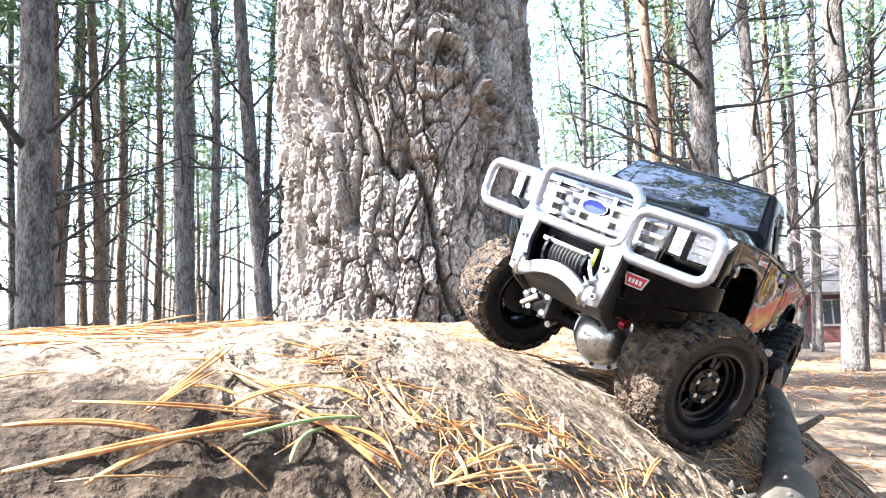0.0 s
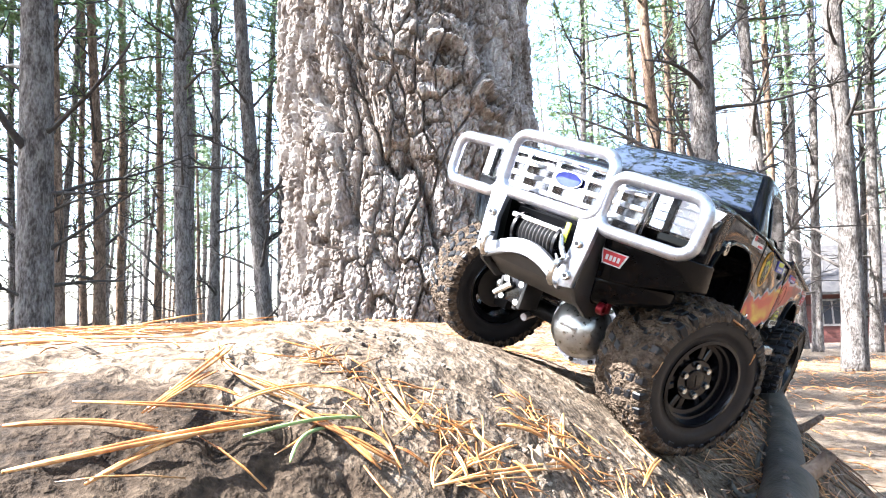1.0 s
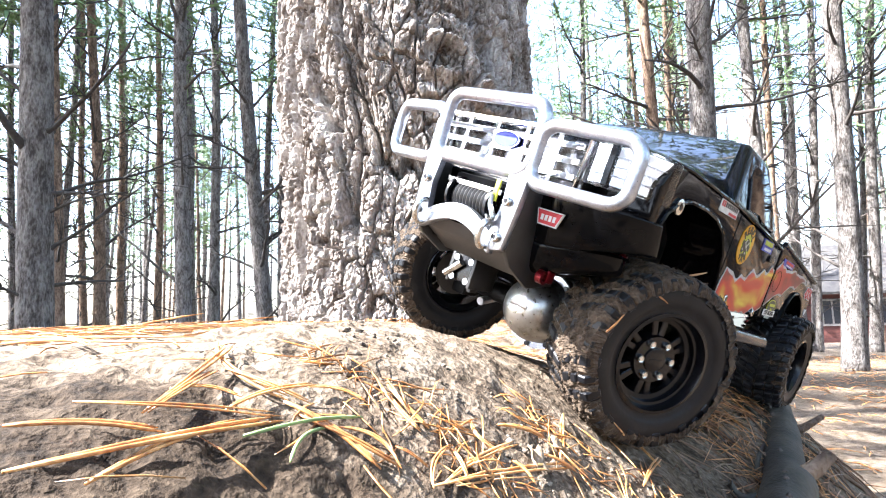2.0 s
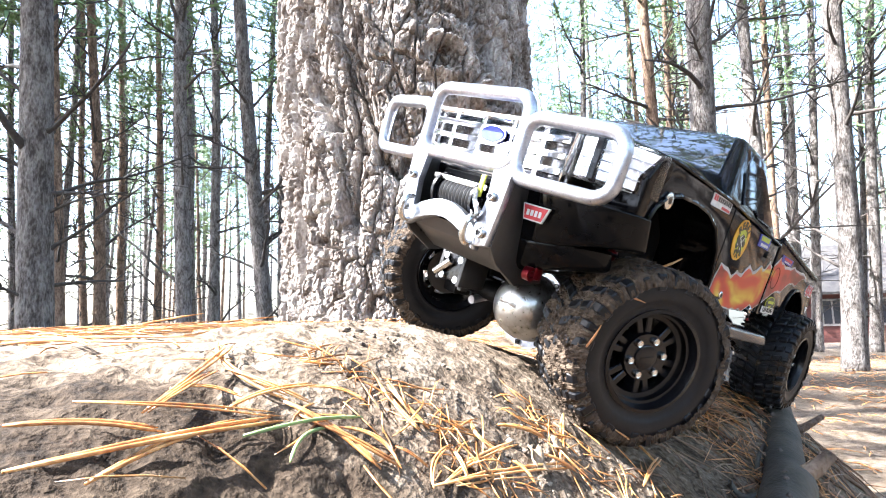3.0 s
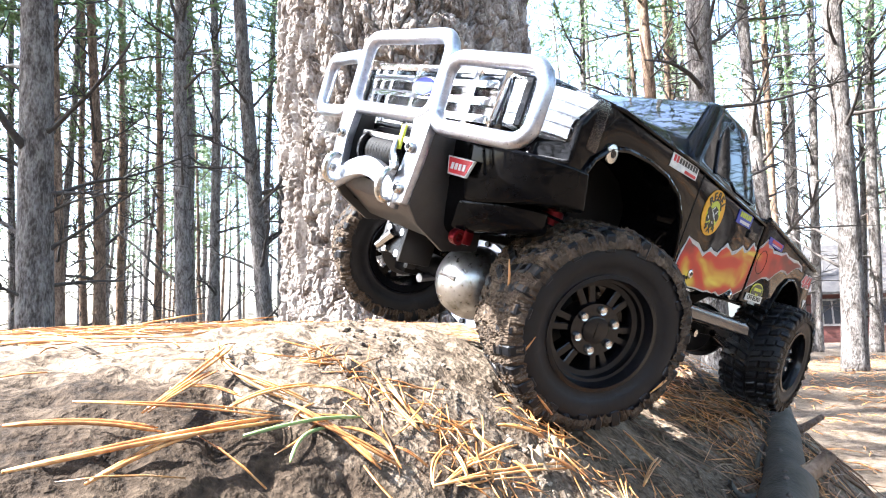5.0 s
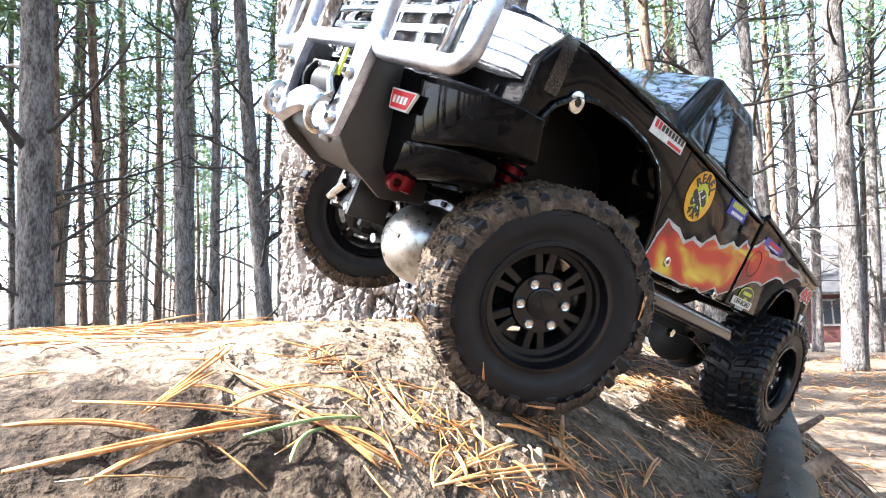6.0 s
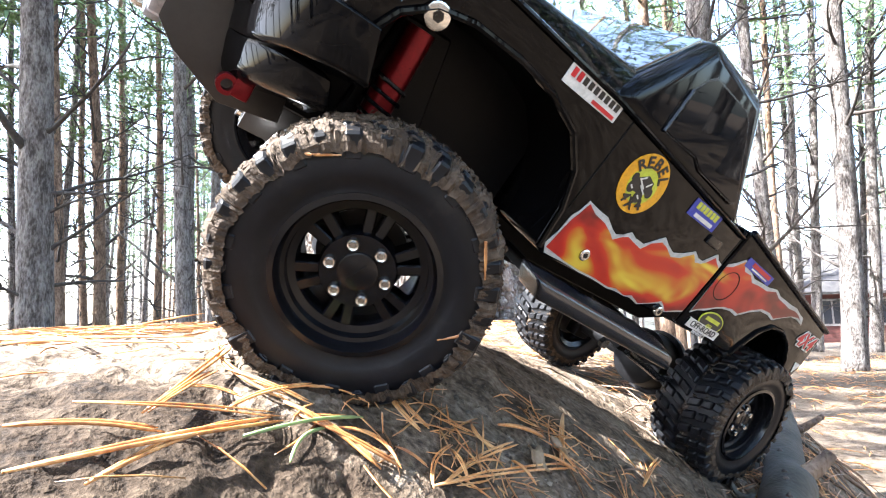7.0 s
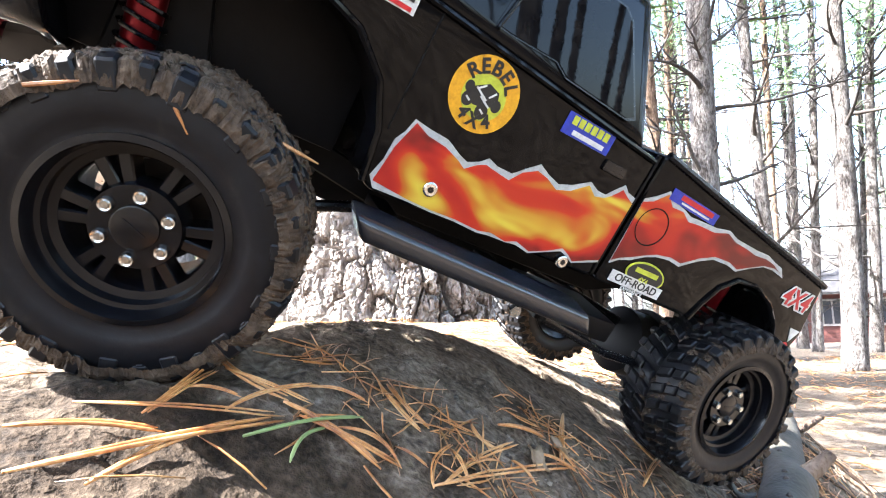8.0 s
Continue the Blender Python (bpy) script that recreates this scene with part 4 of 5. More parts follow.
def tyre_mesh():
    prof = [(R_RIM - 1, 19), (R_RIM + 0.8, 21.2), (R_RIM + 2.5, 21.0), (R_RIM + 5, 22.6), (R_RIM + 8, 23.4), (R_TYRE - 8, 23.3), (R_TYRE - 4.5, 21.6), (R_TYRE - 3.2, 17), (R_TYRE - 2.8, 8),
            (R_TYRE - 2.8, -8), (R_TYRE - 3.2, -17), (R_TYRE - 4.5, -21.6), (R_TYRE - 8, -23.3), (R_RIM + 7, -23), (R_RIM + 2, -21.5), (R_RIM - 1, -19)]
    bm = lathe(prof, 96, closed=True)
    return smooth_sharp(link_mesh("tyre", bm, RUBBER, False), 40)


LUGS = 30


def lug_mesh(y0, y1, width, skew, r0, r1, drop=0.0):
    """One tread block, lying at angle 0; its top is a little narrower than its foot."""
    low, high = [], []
    for r, out, k in ((r0, low, 1.12), (r1, high, 0.86)):
        my = (y0 + y1) / 2
        for y, sk, side in ((y0, 0.0, -0.5), (y0, 0.0, 0.5), (y1, skew, 0.5), (y1, skew, -0.5)):
            a = (side * width * k + sk) / R_TYRE
            rr = r - (drop if abs(y) > 19 else 0)
            yy = my + (y - my) * (1.0 if r == r0 else 0.92)
            out.append((rr * math.cos(a), yy, rr * math.sin(a)))
    return link_mesh("lug", hexa(low, high, 0.7, 1), RUBBER, False)


def tread():
    """(mesh, angle) of every block: two centre rows, two middle rows, two shoulder rows that wrap the edge."""
    out = []
    for s in (1, -1):
        off = 0.0 if s > 0 else math.pi / LUGS
        kinds = [(lug_mesh(s * 1.0, s * 9.4, 6.4, 3.5, R_TYRE - 4, R_TYRE),) * 2, (lug_mesh(s * 10.4, s * 17.0, 6.0, 2.0, R_TYRE - 4, R_TYRE - 0.2),) * 2,
                 tuple(lug_mesh(s * 17.8, s * 23.9, 5.0 + 1.4 * odd, 0.4, R_TYRE - 7 - 2 * odd, R_TYRE - 0.6, 1.8) for odd in (0, 1)),
                 tuple(lug_mesh(s * 21.8, s * 23.6, 3.4 + 1.2 * odd, 0.2, R_TYRE - 9.5 - 1.5 * odd, R_TYRE - 4.2) for odd in (0, 1))]
        for k in range(LUGS):
            for pair, turn in zip(kinds, (0.0, 0.07, 0.12, 0.12)):
                out.append((pair[k % 2], 2 * math.pi * k / LUGS + off + turn))
    return out


def spun(a):
    """A turn about the wheel's axle that carries +x towards +z."""
    return Matrix.Rotation(-a, 4, "Y")


def joined_tread():
    heap = Heap()
    for me, a in TREAD:
        m = spun(a)
        heap.add(([m @ v.co for v in me.vertices], [tuple(q.vertices) for q in me.polygons]))
    return heap.mesh("tread", RUBBER, False)


def rim_meshes():
    """Barrel and lip, spoked face, hub cap and one bolt; the outer face looks to +y."""
    out = {}
    out["rim_barrel"] = lathe([(R_RIM, 20.5), (R_RIM + 0.8, 22), (R_RIM - 1.2, 22.4), (R_RIM - 2.0, 20.5), (R_RIM - 2.4, 17), (R_RIM - 3.8, 16.6), (R_RIM - 4.2, 10), (R_RIM - 5, -18), (R_RIM - 1, -21), (R_RIM, -20)], 64, closed=True)
    bm = lathe([(12.8, 15.6), (13.6, 13), (13.6, 5), (0, 5), (0, 15.6)], 40)
    for k in range(6):
        a = math.pi * k / 3 + 0.52
        for d in (-0.16, 0.16):
            sp = hexa([(11, -2.1, 5), (R_RIM - 3.4, -2.4, 4), (R_RIM - 3.4, 2.4, 4), (11, 2.1, 5)], [(11, -1.8, 13.5), (R_RIM - 3.6, -2.0, 13.0), (R_RIM - 3.6, 2.0, 13.0), (11, 1.8, 13.5)], 0.5, 1)
            turn = Matrix(((math.cos(a + d), -math.sin(a + d), 0, 0), (0, 0, 1, 0), (math.sin(a + d), math.cos(a + d), 0, 0), (0, 0, 0, 1)))
            bmesh.ops.transform(sp, matrix=turn, verts=sp.verts)
            bm = join(bm, sp)
    ring = lathe([(R_RIM - 7, 12), (R_RIM - 6.4, 13.2), (R_RIM - 3.2, 14.2), (R_RIM - 3.2, 5), (R_RIM - 7, 5)], 60, closed=True)
    bm = join(bm, ring)
    bmesh.ops.recalc_face_normals(bm, faces=bm.faces)
    out["spokes"] = bm
    out["hub_cap"] = join(lathe([(0, 16.9), (6.0, 16.9), (6.8, 16.5), (7.0, 15.4), (0, 15.4)], 32), block(-4, 4, 16.8, 17.3, -0.5, 0.5, 0.2))
    out["bolt"] = lathe([(0, 17.8), (1.0, 17.8), (1.1, 17.2), (1.9, 17.6), (2.1, 16.8), (2.2, 15.0), (0, 15.0)], 16)
    out["brake_disc"] = lathe([(0, -6), (17, -6), (17, -9), (0, -9)], 32)
    for k in ("spokes", "hub_cap", "bolt"):
        bmesh.ops.translate(out[k], vec=(0, -1 * MM, 0), verts=out[k].verts)
    return out


def mud_mesh(seed, level, clods):
    """A lumpy crust over the tread and its shoulders that leaves the higher blocks bare, with loose clods on it."""
    rnd = random.Random(seed)
    na, rows = 400, [(-24.6, 9.0), (-24.2, 6.0), (-22.5, 3.0)] + [(y, 1.0 + 0.8 * (abs(y) / 20) ** 3) for y in np.linspace(-20, 20, 33)] + [(22.5, 3.0), (24.2, 6.0), (24.6, 9.0)]
    A, Y = np.meshgrid(np.linspace(0, 2 * math.pi, na, endpoint=False), np.array([r[0] for r in rows]))
    drop = np.array([r[1] for r in rows])[:, None]
    # equal at both ends of the turn: blend two stretches of noise
    w = A / (2 * math.pi)

    def field(scale, sd):
        one, two = fbm(A * R_TYRE * scale, Y * scale, 3, sd), fbm((A - 2 * math.pi) * R_TYRE * scale, Y * scale, 3, sd)
        return one * (1 - w) + two * w - 0.44

    patch, lump, grain = field(0.05, seed), field(0.22, seed + 9), field(0.7, seed + 17)
    R = R_TYRE - drop + level + 5.0 * patch + 4.6 * lump + 3.2 * grain
    edge = (np.abs(Y) > 22)
    R = np.where(edge, np.minimum(R, R_TYRE - drop + 1.0), R)
    Yo = np.where(edge, Y * (1 + 0.03 * (patch + lump + grain) * 3), Y)
    verts = np.stack([R * np.cos(A), Yo, R * np.sin(A)], 2).reshape(-1, 3) * MM
    heap = Heap()
    faces = [(i * na + k, i * na + (k + 1) % na, (i + 1) * na + (k + 1) % na, (i + 1) * na + k) for i in range(len(rows) - 1) for k in range(na)]
    heap.add((verts.tolist(), faces))
    for _ in range(clods):
        a, y = rnd.uniform(0, 6.283), rnd.uniform(-22, 22)
        k, i = int(a / 6.2832 * na) % na, min(range(len(rows)), key=lambda q: abs(rows[q][0] - y))
        c = Vector(verts[i * na + k])
        size = rnd.uniform(0.4, 1.7) * MM
        pts = [c + Vector((rnd.uniform(-1, 1), rnd.uniform(-1, 1), rnd.uniform(-1, 1))).normalized() * size * rnd.uniform(0.7, 1.2) for _ in range(5)]
        heap.add((pts, [(0, 1, 2), (0, 2, 3), (0, 3, 1), (1, 2, 4), (2, 3, 4), (3, 1, 4)]))
    return heap.mesh("mud", MUD, False)


TYRE_ME = tyre_mesh()
TREAD = tread()
TREAD_ME = joined_tread()
RIM_ME = {k: smooth_sharp(link_mesh(k, b, STEEL if k == "bolt" else GREY_PLATE if k == "brake_disc" else RIM, False), 30) for k, b in rim_meshes().items()}
MUD_ME = [mud_mesh(1, 0.8, 1400), mud_mesh(2, -2.6, 40), mud_mesh(3, 0.3, 700)]
FLIP = pose(0, 0, 0, 0, 0, 180)


def build_wheel(left, mud):
    w = new("wheel")
    w.parent = truck
    tyre = part("tyre", TYRE_ME, None, w)
    tagged(tyre, "chunky mud-terrain tyre caked with mud" if mud != 1 else "chunky mud-terrain tyre")
    if mud == 0:
        for me, a in TREAD:
            part("lug", me, None, w).matrix_basis = spun(a)
    else:
        tagged(part("tread", TREAD_ME, None, w), kind="stuff")
    tagged(part("mud", MUD_ME[mud], None, w), "drying brown mud", kind="stuff")
    side = Matrix() if left else FLIP
    for name in ("rim_barrel", "spokes", "hub_cap", "brake_disc"):
        part(name, RIM_ME[name], None, w).matrix_basis = side
    for k in range(6):
        a = math.pi * k / 3
        b = part("bolt", RIM_ME["bolt"], None, w)
        b.matrix_basis = Matrix.Translation((9.9 * MM * math.cos(a), 0, 9.9 * MM * math.sin(a))) @ side
    return w


build_shell()
build_bull_bar()
build_winch()
build_chassis()
front_axle = build_axle("front_axle", 157, True)
rear_axle = build_axle("rear_axle", -155, False)
wheel_fl = build_wheel(True, 0)
wheel_fr = build_wheel(False, 2)
wheel_rl = build_wheel(True, 1)
wheel_rr = build_wheel(False, 1)
for k, (ang, y0, turn) in enumerate(((62, 22, 0.9), (18, 24, 0.3), (100, 10, -0.5), (200, 20, 0.7), (285, 23, 0.4))):
    c = Vector((math.cos(radians(ang)), 0, math.sin(radians(ang))))
    t = Vector((-c.z, 0, c.x))
    p = c * (R_TYRE - 1.0 if y0 < 20 else R_TYRE - 6) + Vector((0, y0 + 0.6, 0))
    q = (t * math.cos(turn) - c * math.sin(turn)) * 13
    bit = rod([p, p + q * 0.5 + Vector((0, 0.8, 0)), p + q + Vector((0, 0.4, 0))], [0.6, 0.6, 0.25], 6)
    part("stuck_needle", bit, NEEDLE, wheel_fl, "dry pine needle stuck in the mud")
for w in (wheel_fl, wheel_fr):
    w.scale = (1.07, 1.02, 1.07)
for w in (wheel_rl, wheel_rr):
    w.scale = (0.97, 0.97, 0.97)


# ---------------------------------------------------------------- stickers on both flanks
def sticker(name, outline, s, out, material, parent=truck, label="", thick=0.35):
    bm = prism(outline, s * (HALF + out - thick), s * (HALF + out), "y")
    ob = part(name, bm, material, parent)
    return tagged(ob, label) if label else ob


def ellipse(cx, cz, rx, rz, n=32):
    return [(cx + rx * math.cos(2 * math.pi * k / n), cz + rz * math.sin(2 * math.pi * k / n)) for k in range(n)]


def slab(cx, cz, w, h, turn=0.0):
    c, q = math.cos(radians(turn)), math.sin(radians(turn))
    return [(cx + x * c - z * q, cz + x * q + z * c) for x, z in ((-w / 2, -h / 2), (w / 2, -h / 2), (w / 2, h / 2), (-w / 2, h / 2))]


def writing(text, x, z, s, size, material, parent, out=0.85, turn=0.0, width=1.0, grow=0.016):
    """Raised letters on the flank, read from outside."""
    cu = bpy.data.curves.new("letters", "FONT")
    cu.body, cu.size, cu.extrude, cu.align_x, cu.align_y = text, size * MM, 0.12 * MM, "CENTER", "CENTER"
    cu.offset = grow * size * MM
    tmp = bpy.data.objects.new("letters", cu)
    scene.collection.objects.link(tmp)
    bpy.context.view_layer.update()
    me = bpy.data.meshes.new_from_object(tmp.evaluated_get(bpy.context.evaluated_depsgraph_get()))
    bpy.data.objects.remove(tmp)
    me.materials.clear()
    me.materials.append(material)
    m = Matrix.Translation(Vector((x, s * (HALF + out), z)) * MM) @ pose(0, 0, 0, 90, 0, 180 if s > 0 else 0) @ pose(0, 0, 0, 0, 0, turn) @ Matrix.Diagonal((width, 1, 1, 1))
    me.transform(m)
    ob = new("lettering", me)
    ob.parent = parent
    return ob


def torn(points, up, seed):
    """A ragged line through points, with small teeth between them."""
    rnd = random.Random(seed)
    out = []
    for (x0, z0), (x1, z1) in zip(points, points[1:]):
        out.append((x0, z0))
        out.append(((x0 + x1) / 2 + rnd.uniform(-1.5, 1.5), (z0 + z1) / 2 - up * rnd.uniform(0.2, 1.2)))
    return out + [points[-1]]


def build_stickers(s):
    top = torn([(88, 44), (85, 60), (81, 69.5), (66, 68), (55, 63.5), (47, 68.5), (35, 67), (25, 75.5), (13, 71.5), (-1, 78.5), (-11, 76.5), (-18, 84), (-26, 81)], 1, 3)
    low = torn([(-26, 48), (-13, 43), (-5, 46), (10, 39.5), (23, 40), (37, 39.2), (60, 39.6), (85, 39.8)], -1, 4)
    inner = [(86.2, 42.5), (83.8, 57.5)] + [(x - (1.0 if x > 78 else 0.0), z - 1.0 - 1.9 * abs(math.sin(x * 0.31))) for x, z in top[4:]] + [(x, z + 0.3 + 1.3 * abs(math.sin(x * 0.27))) for x, z in low[:-1]]
    panel = sticker("flame_sticker", top + low, s, 0.45, GREY_INK, truck, "torn-edged red and yellow flame sticker on the door")
    sticker("flame_print", inner, s, 0.6, FLAME, panel)
    top = torn([(-31, 83), (-42, 91), (-55, 87), (-68, 86), (-88, 88.5), (-106, 86.5), (-122, 87), (-136, 84.5)], 1, 5)
    low = torn([(-141, 80), (-123, 80.5), (-107, 72), (-89, 72.5), (-71, 62), (-55, 61.5), (-42, 55), (-32, 50)], -1, 6)
    panel = sticker("flame_sticker", top + low, s, 0.45, GREY_INK, truck, "torn-edged red and yellow flame sticker on the bed")
    sticker("flame_print", [(x, z - 0.8 - 1.9 * abs(math.sin(x * 0.29))) for x, z in top] + [(x, z + 0.4 + 1.4 * abs(math.sin(x * 0.33))) for x, z in low], s, 0.6, FLAME, panel)
    # round yellow club sticker
    disc = sticker("round_sticker", ellipse(61, 88.5, 14.4, 14.4), s, 0.45, YELLOW_INK, truck, "round yellow sticker with a black vehicle")
    sticker("sticker_ring", ellipse(61, 87.5, 9.2, 8.6), s, 0.6, LIME_INK, disc)
    sticker("sticker_tub", [(68, 86), (66, 90), (61, 93), (56, 91.5), (55, 88), (58, 84.5), (64, 83.5)], s, 0.75, BLACK_INK, disc)
    for cx, cz, r in ((66.8, 84.8, 2.9), (59.6, 82.6, 3.1), (55, 86.6, 2.4), (68, 89, 2.2)):
        sticker("sticker_tyre", ellipse(cx, cz, r * 0.85, r, 14), s, 0.8, BLACK_INK, disc)
    for cx, cz, w, a in ((62.5, 88.4, 6.5, 28), (60, 86.2, 5.5, 28), (63.5, 90.6, 4, -40), (58, 89.6, 3.5, -50), (66.8, 84.8, 2.2, 30), (59.6, 82.6, 2.2, 30)):
        sticker("sticker_highlight", slab(cx, cz, w, 0.7, a if s > 0 else -a), s, 0.95, WHITE_INK, disc)
    for text, radius, size, step, foot in (("REBEL", 10.2, 7.6, 27, 1), ("4X4", -10.2, 7.4, 30, -1)):
        for k, letter in enumerate(text):
            a = (k - (len(text) - 1) / 2) * step * foot
            dx, dz = radius * math.sin(radians(a)), radius * math.cos(radians(a))
            writing(letter, 61 - s * dx, 88.5 + dz, s, size, BLACK_INK, disc, 0.75, -a, 0.95, 0.03)
    # white tyre-maker sticker: bars for its lettering
    w = sticker("white_sticker", slab(114, 103.5, 33, 7.6, 0), s, 0.45, WHITE_INK, truck, "white sticker with red and black bars")
    for k in range(9):
        sticker("letter_bar", slab(127.5 - k * 3.4, 105, 2.3, 3.0 if k > 1 else 3.6), s, 0.65, RED_INK if k < 2 else BLACK_INK, w)
    sticker("letter_bar", slab(106, 101, 14, 1.6), s, 0.65, RED_INK, w)
    # blue and lime sticker
    b = sticker("blue_sticker", slab(12, 95, 25.5, 9, 0), s, 0.45, BLUE_INK, truck, "blue sticker with lime and white bars")
    for k in range(6):
        sticker("letter_bar", slab(20.5 - k * 3.4, 97, 2.6, 3.6), s, 0.65, LIME_INK, b)
    sticker("letter_bar", slab(11, 92.4, 17, 2.0), s, 0.65, WHITE_INK, b)
    # oval and off-road plates
    o = sticker("oval_sticker", ellipse(-55.5, 51, 12.6, 6.6), s, 0.7, LIME_INK, truck, "black oval sticker with lime rim")
    sticker("oval_field", ellipse(-55.5, 51, 11.6, 5.7), s, 0.85, BLACK_INK, o)
    sticker("letter_bar", slab(-55.5, 52.6, 15, 2.4), s, 1.0, LIME_INK, o)
    writing("4X4", -55.5, 48.4, s, 3.6, LIME_INK, o, 0.9)
    p = sticker("plate_sticker", slab(-53, 45.4, 34, 5.6, 0), s, 0.95, WHITE_INK, truck, "white off-road sticker with black letters")
    writing("OFF-ROAD", -53, 45.4, s, 5.4, BLACK_INK, p, 1.05, 0, 1.05)
    writing("EXPERIENCE", -53, 41.3, s, 2.6, WHITE_INK, p, 0.5)
    # small blue and red bar sticker, red off-road mark, small badges
    q = sticker("bar_sticker", slab(-59.5, 90, 33, 5.6, 2), s, 0.7, BLUE_INK, truck, "blue sticker with a red bar")
    sticker("letter_bar", slab(-61, 90.8, 23, 2.4, 2), s, 0.9, RED_INK, q)
    sticker("letter_bar", slab(-61, 88.5, 20, 0.9, 2), s, 0.9, WHITE_INK, q)
    r = sticker("red_mark", slab(-162, 73, 14, 1.0, 0), s, 0.3, WHITE_INK, truck, "red 4X4 lettering edged in white")
    writing("4X4", -162, 73, s, 14.5, WHITE_INK, r, 0.4, 0, 0.95, 0.09)
    writing("4X4", -162, 73, s, 14.5, RED_INK, r, 0.65, 0, 0.95, 0.02)
    sticker("small_badge", ellipse(-176, 45, 3.6, 4.4, 20), s, 0.45, RED_INK, truck, "small round red badge")
    sticker("small_badge", [(-172, 58), (-181, 58), (-177, 50)], s, 0.45, WHITE_INK, truck, "small white triangle badge")


build_stickers(1)
build_stickers(-1)


# ---------------------------------------------------------------- litter on the mound
def slope_frame(x, y, e=0.004):
    z = float(ground_z(x, y))
    n = Vector((float(mound_z(x - e, y) - mound_z(x + e, y)), float(mound_z(x, y - e) - mound_z(x, y + e)), 2 * e)).normalized()
    return Vector((x, y, z)), n


def needle_shape(p, n, heading, length, bend, lift, r, segs=4, sides=4, rnd=random):
    """A dry needle that lies on the ground and bows a little."""
    f = Vector((math.cos(heading), math.sin(heading), 0))
    f = (f - n * f.dot(n)).normalized()
    s = n.cross(f)
    e = p + f * length + s * bend
    ends = [q.z for q in (p, e)] if segs <= 3 else [float(mound_z(q.x, q.y)) + 0.002 for q in (p, e)]
    pts = []
    for k in range(segs + 1):
        a = k / segs
        q = p + f * length * a + s * bend * 4 * a * (1 - a)
        if segs > 3:
            q.z = max(ends[0] * (1 - a) + ends[1] * a, float(ground_z(q.x, q.y)) + r * 0.7)
        q.z += 0.0008 + lift * math.sin(a * math.pi)
        pts.append(q)
    rad = [r * (0.75 if k == 0 else 1.0 if k < segs else 0.35) for k in range(segs + 1)]
    return sweep(pts, rad, sides)


def build_needle_litter():
    rnd = random.Random(21)
    heap = Heap()
    made = 0
    while made < 4600:
        pick = rnd.random()
        if pick < 0.32:
            x, y = rnd.uniform(-0.62, 0.05), rnd.gauss(0.55, 0.12)
        elif pick < 0.5:
            x, y = rnd.uniform(-0.36, 0.03), rnd.uniform(0.20, 0.45)
        elif pick < 0.57:
            x, y = rnd.gauss(0.03, 0.05), rnd.gauss(0.235, 0.035)
        elif pick < 0.64:
            x, y = rnd.gauss(0.24, 0.09), rnd.gauss(0.44, 0.10)
        else:
            x, y = rnd.uniform(-0.55, 0.7), rnd.uniform(0.12, 1.1)
        if y < 0.105 or math.hypot(x + 0.061, y - 1.16) < 0.30:
            continue
        bare = fbm(x * 7, y * 7, 2, 300)
        if bare < 0.36 or (y < 0.22 and x < 0.0 and rnd.random() < 0.7) or (y < 0.2 and rnd.random() < 0.5) or (0.30 < y < 0.47 and -0.02 < x < 0.2 and rnd.random() < 0.65):
            continue
        p, n = slope_frame(x, y)
        heading = rnd.gauss(0.25, 0.7) if x < -0.05 and y > 0.35 else rnd.uniform(0, 6.28)
        p.z += rnd.random() ** 2 * 0.006
        length = rnd.uniform(0.018, 0.055) if y > 0.36 else rnd.uniform(0.010, 0.030)
        if y < 0.36 and rnd.random() < 0.45:
            continue
        heap.add(needle_shape(p, n, heading, length, length * rnd.uniform(-0.06, 0.06), rnd.uniform(-0.001, 0.002), rnd.uniform(0.00025, 0.0005), 3, 3))
        made += 1
    ob = new("needle_litter", heap.mesh("needle_litter", NEEDLE))
    tagged(ob, "scattered dry orange-brown pine needles on the sand", "pine needles", kind="stuff")
    # a thinner carpet on the flat ground beyond
    far = Heap()
    for _ in range(2600):
        x, y = rnd.uniform(0.6, 7.0), rnd.uniform(1.0, 7.5)
        z = float(ground_z(x, y))
        a = rnd.uniform(0, 6.28)
        ln = rnd.uniform(0.04, 0.16)
        d = Vector((math.cos(a), math.sin(a), 0.1)) * ln
        p = Vector((x, y, z + 0.004))
        far.add(sweep([p, p + d * 0.5 + Vector((0, 0, 0.01)), p + d], [0.003, 0.003, 0.001], 3))
    tagged(new("forest_litter", far.mesh("forest_litter", NEEDLE)), "dry needles and twigs strewn between the pines", "forest litter", kind="stuff")


# start x, y, heading, length, bow, thickness in millimetres: the long needles that lie singly in the foreground
LONG_NEEDLES = [
    (-0.095, 0.121, 54, 0.073, -0.004, 1.14), (-0.081, 0.127, 67, 0.046, 0.001, 1.04), (-0.105, 0.133, 29, 0.035, 0.000, 1.06), (-0.100, 0.150, 33, 0.058, -0.006, 0.66),
    (-0.084, 0.155, 94, 0.061, -0.003, 0.94), (-0.083, 0.156, 87, 0.036, -0.002, 0.60), (-0.088, 0.215, -39, 0.046, -0.009, 0.98), (-0.054, 0.186, -18, 0.038, 0.001, 1.27),
    (-0.048, 0.183, -4, 0.036, -0.002, 0.98), (-0.067, 0.170, 57, 0.037, 0.003, 0.82), (-0.049, 0.200, 7, 0.022, 0.003, 0.75), (-0.084, 0.170, 15, 0.021, 0.003, 0.59),
    (-0.076, 0.192, -3, 0.031, -0.003, 0.73), (-0.202, 0.252, -36, 0.092, 0.007, 1.2), (-0.303, 0.378, -38, 0.258, -0.027, 1.0)]
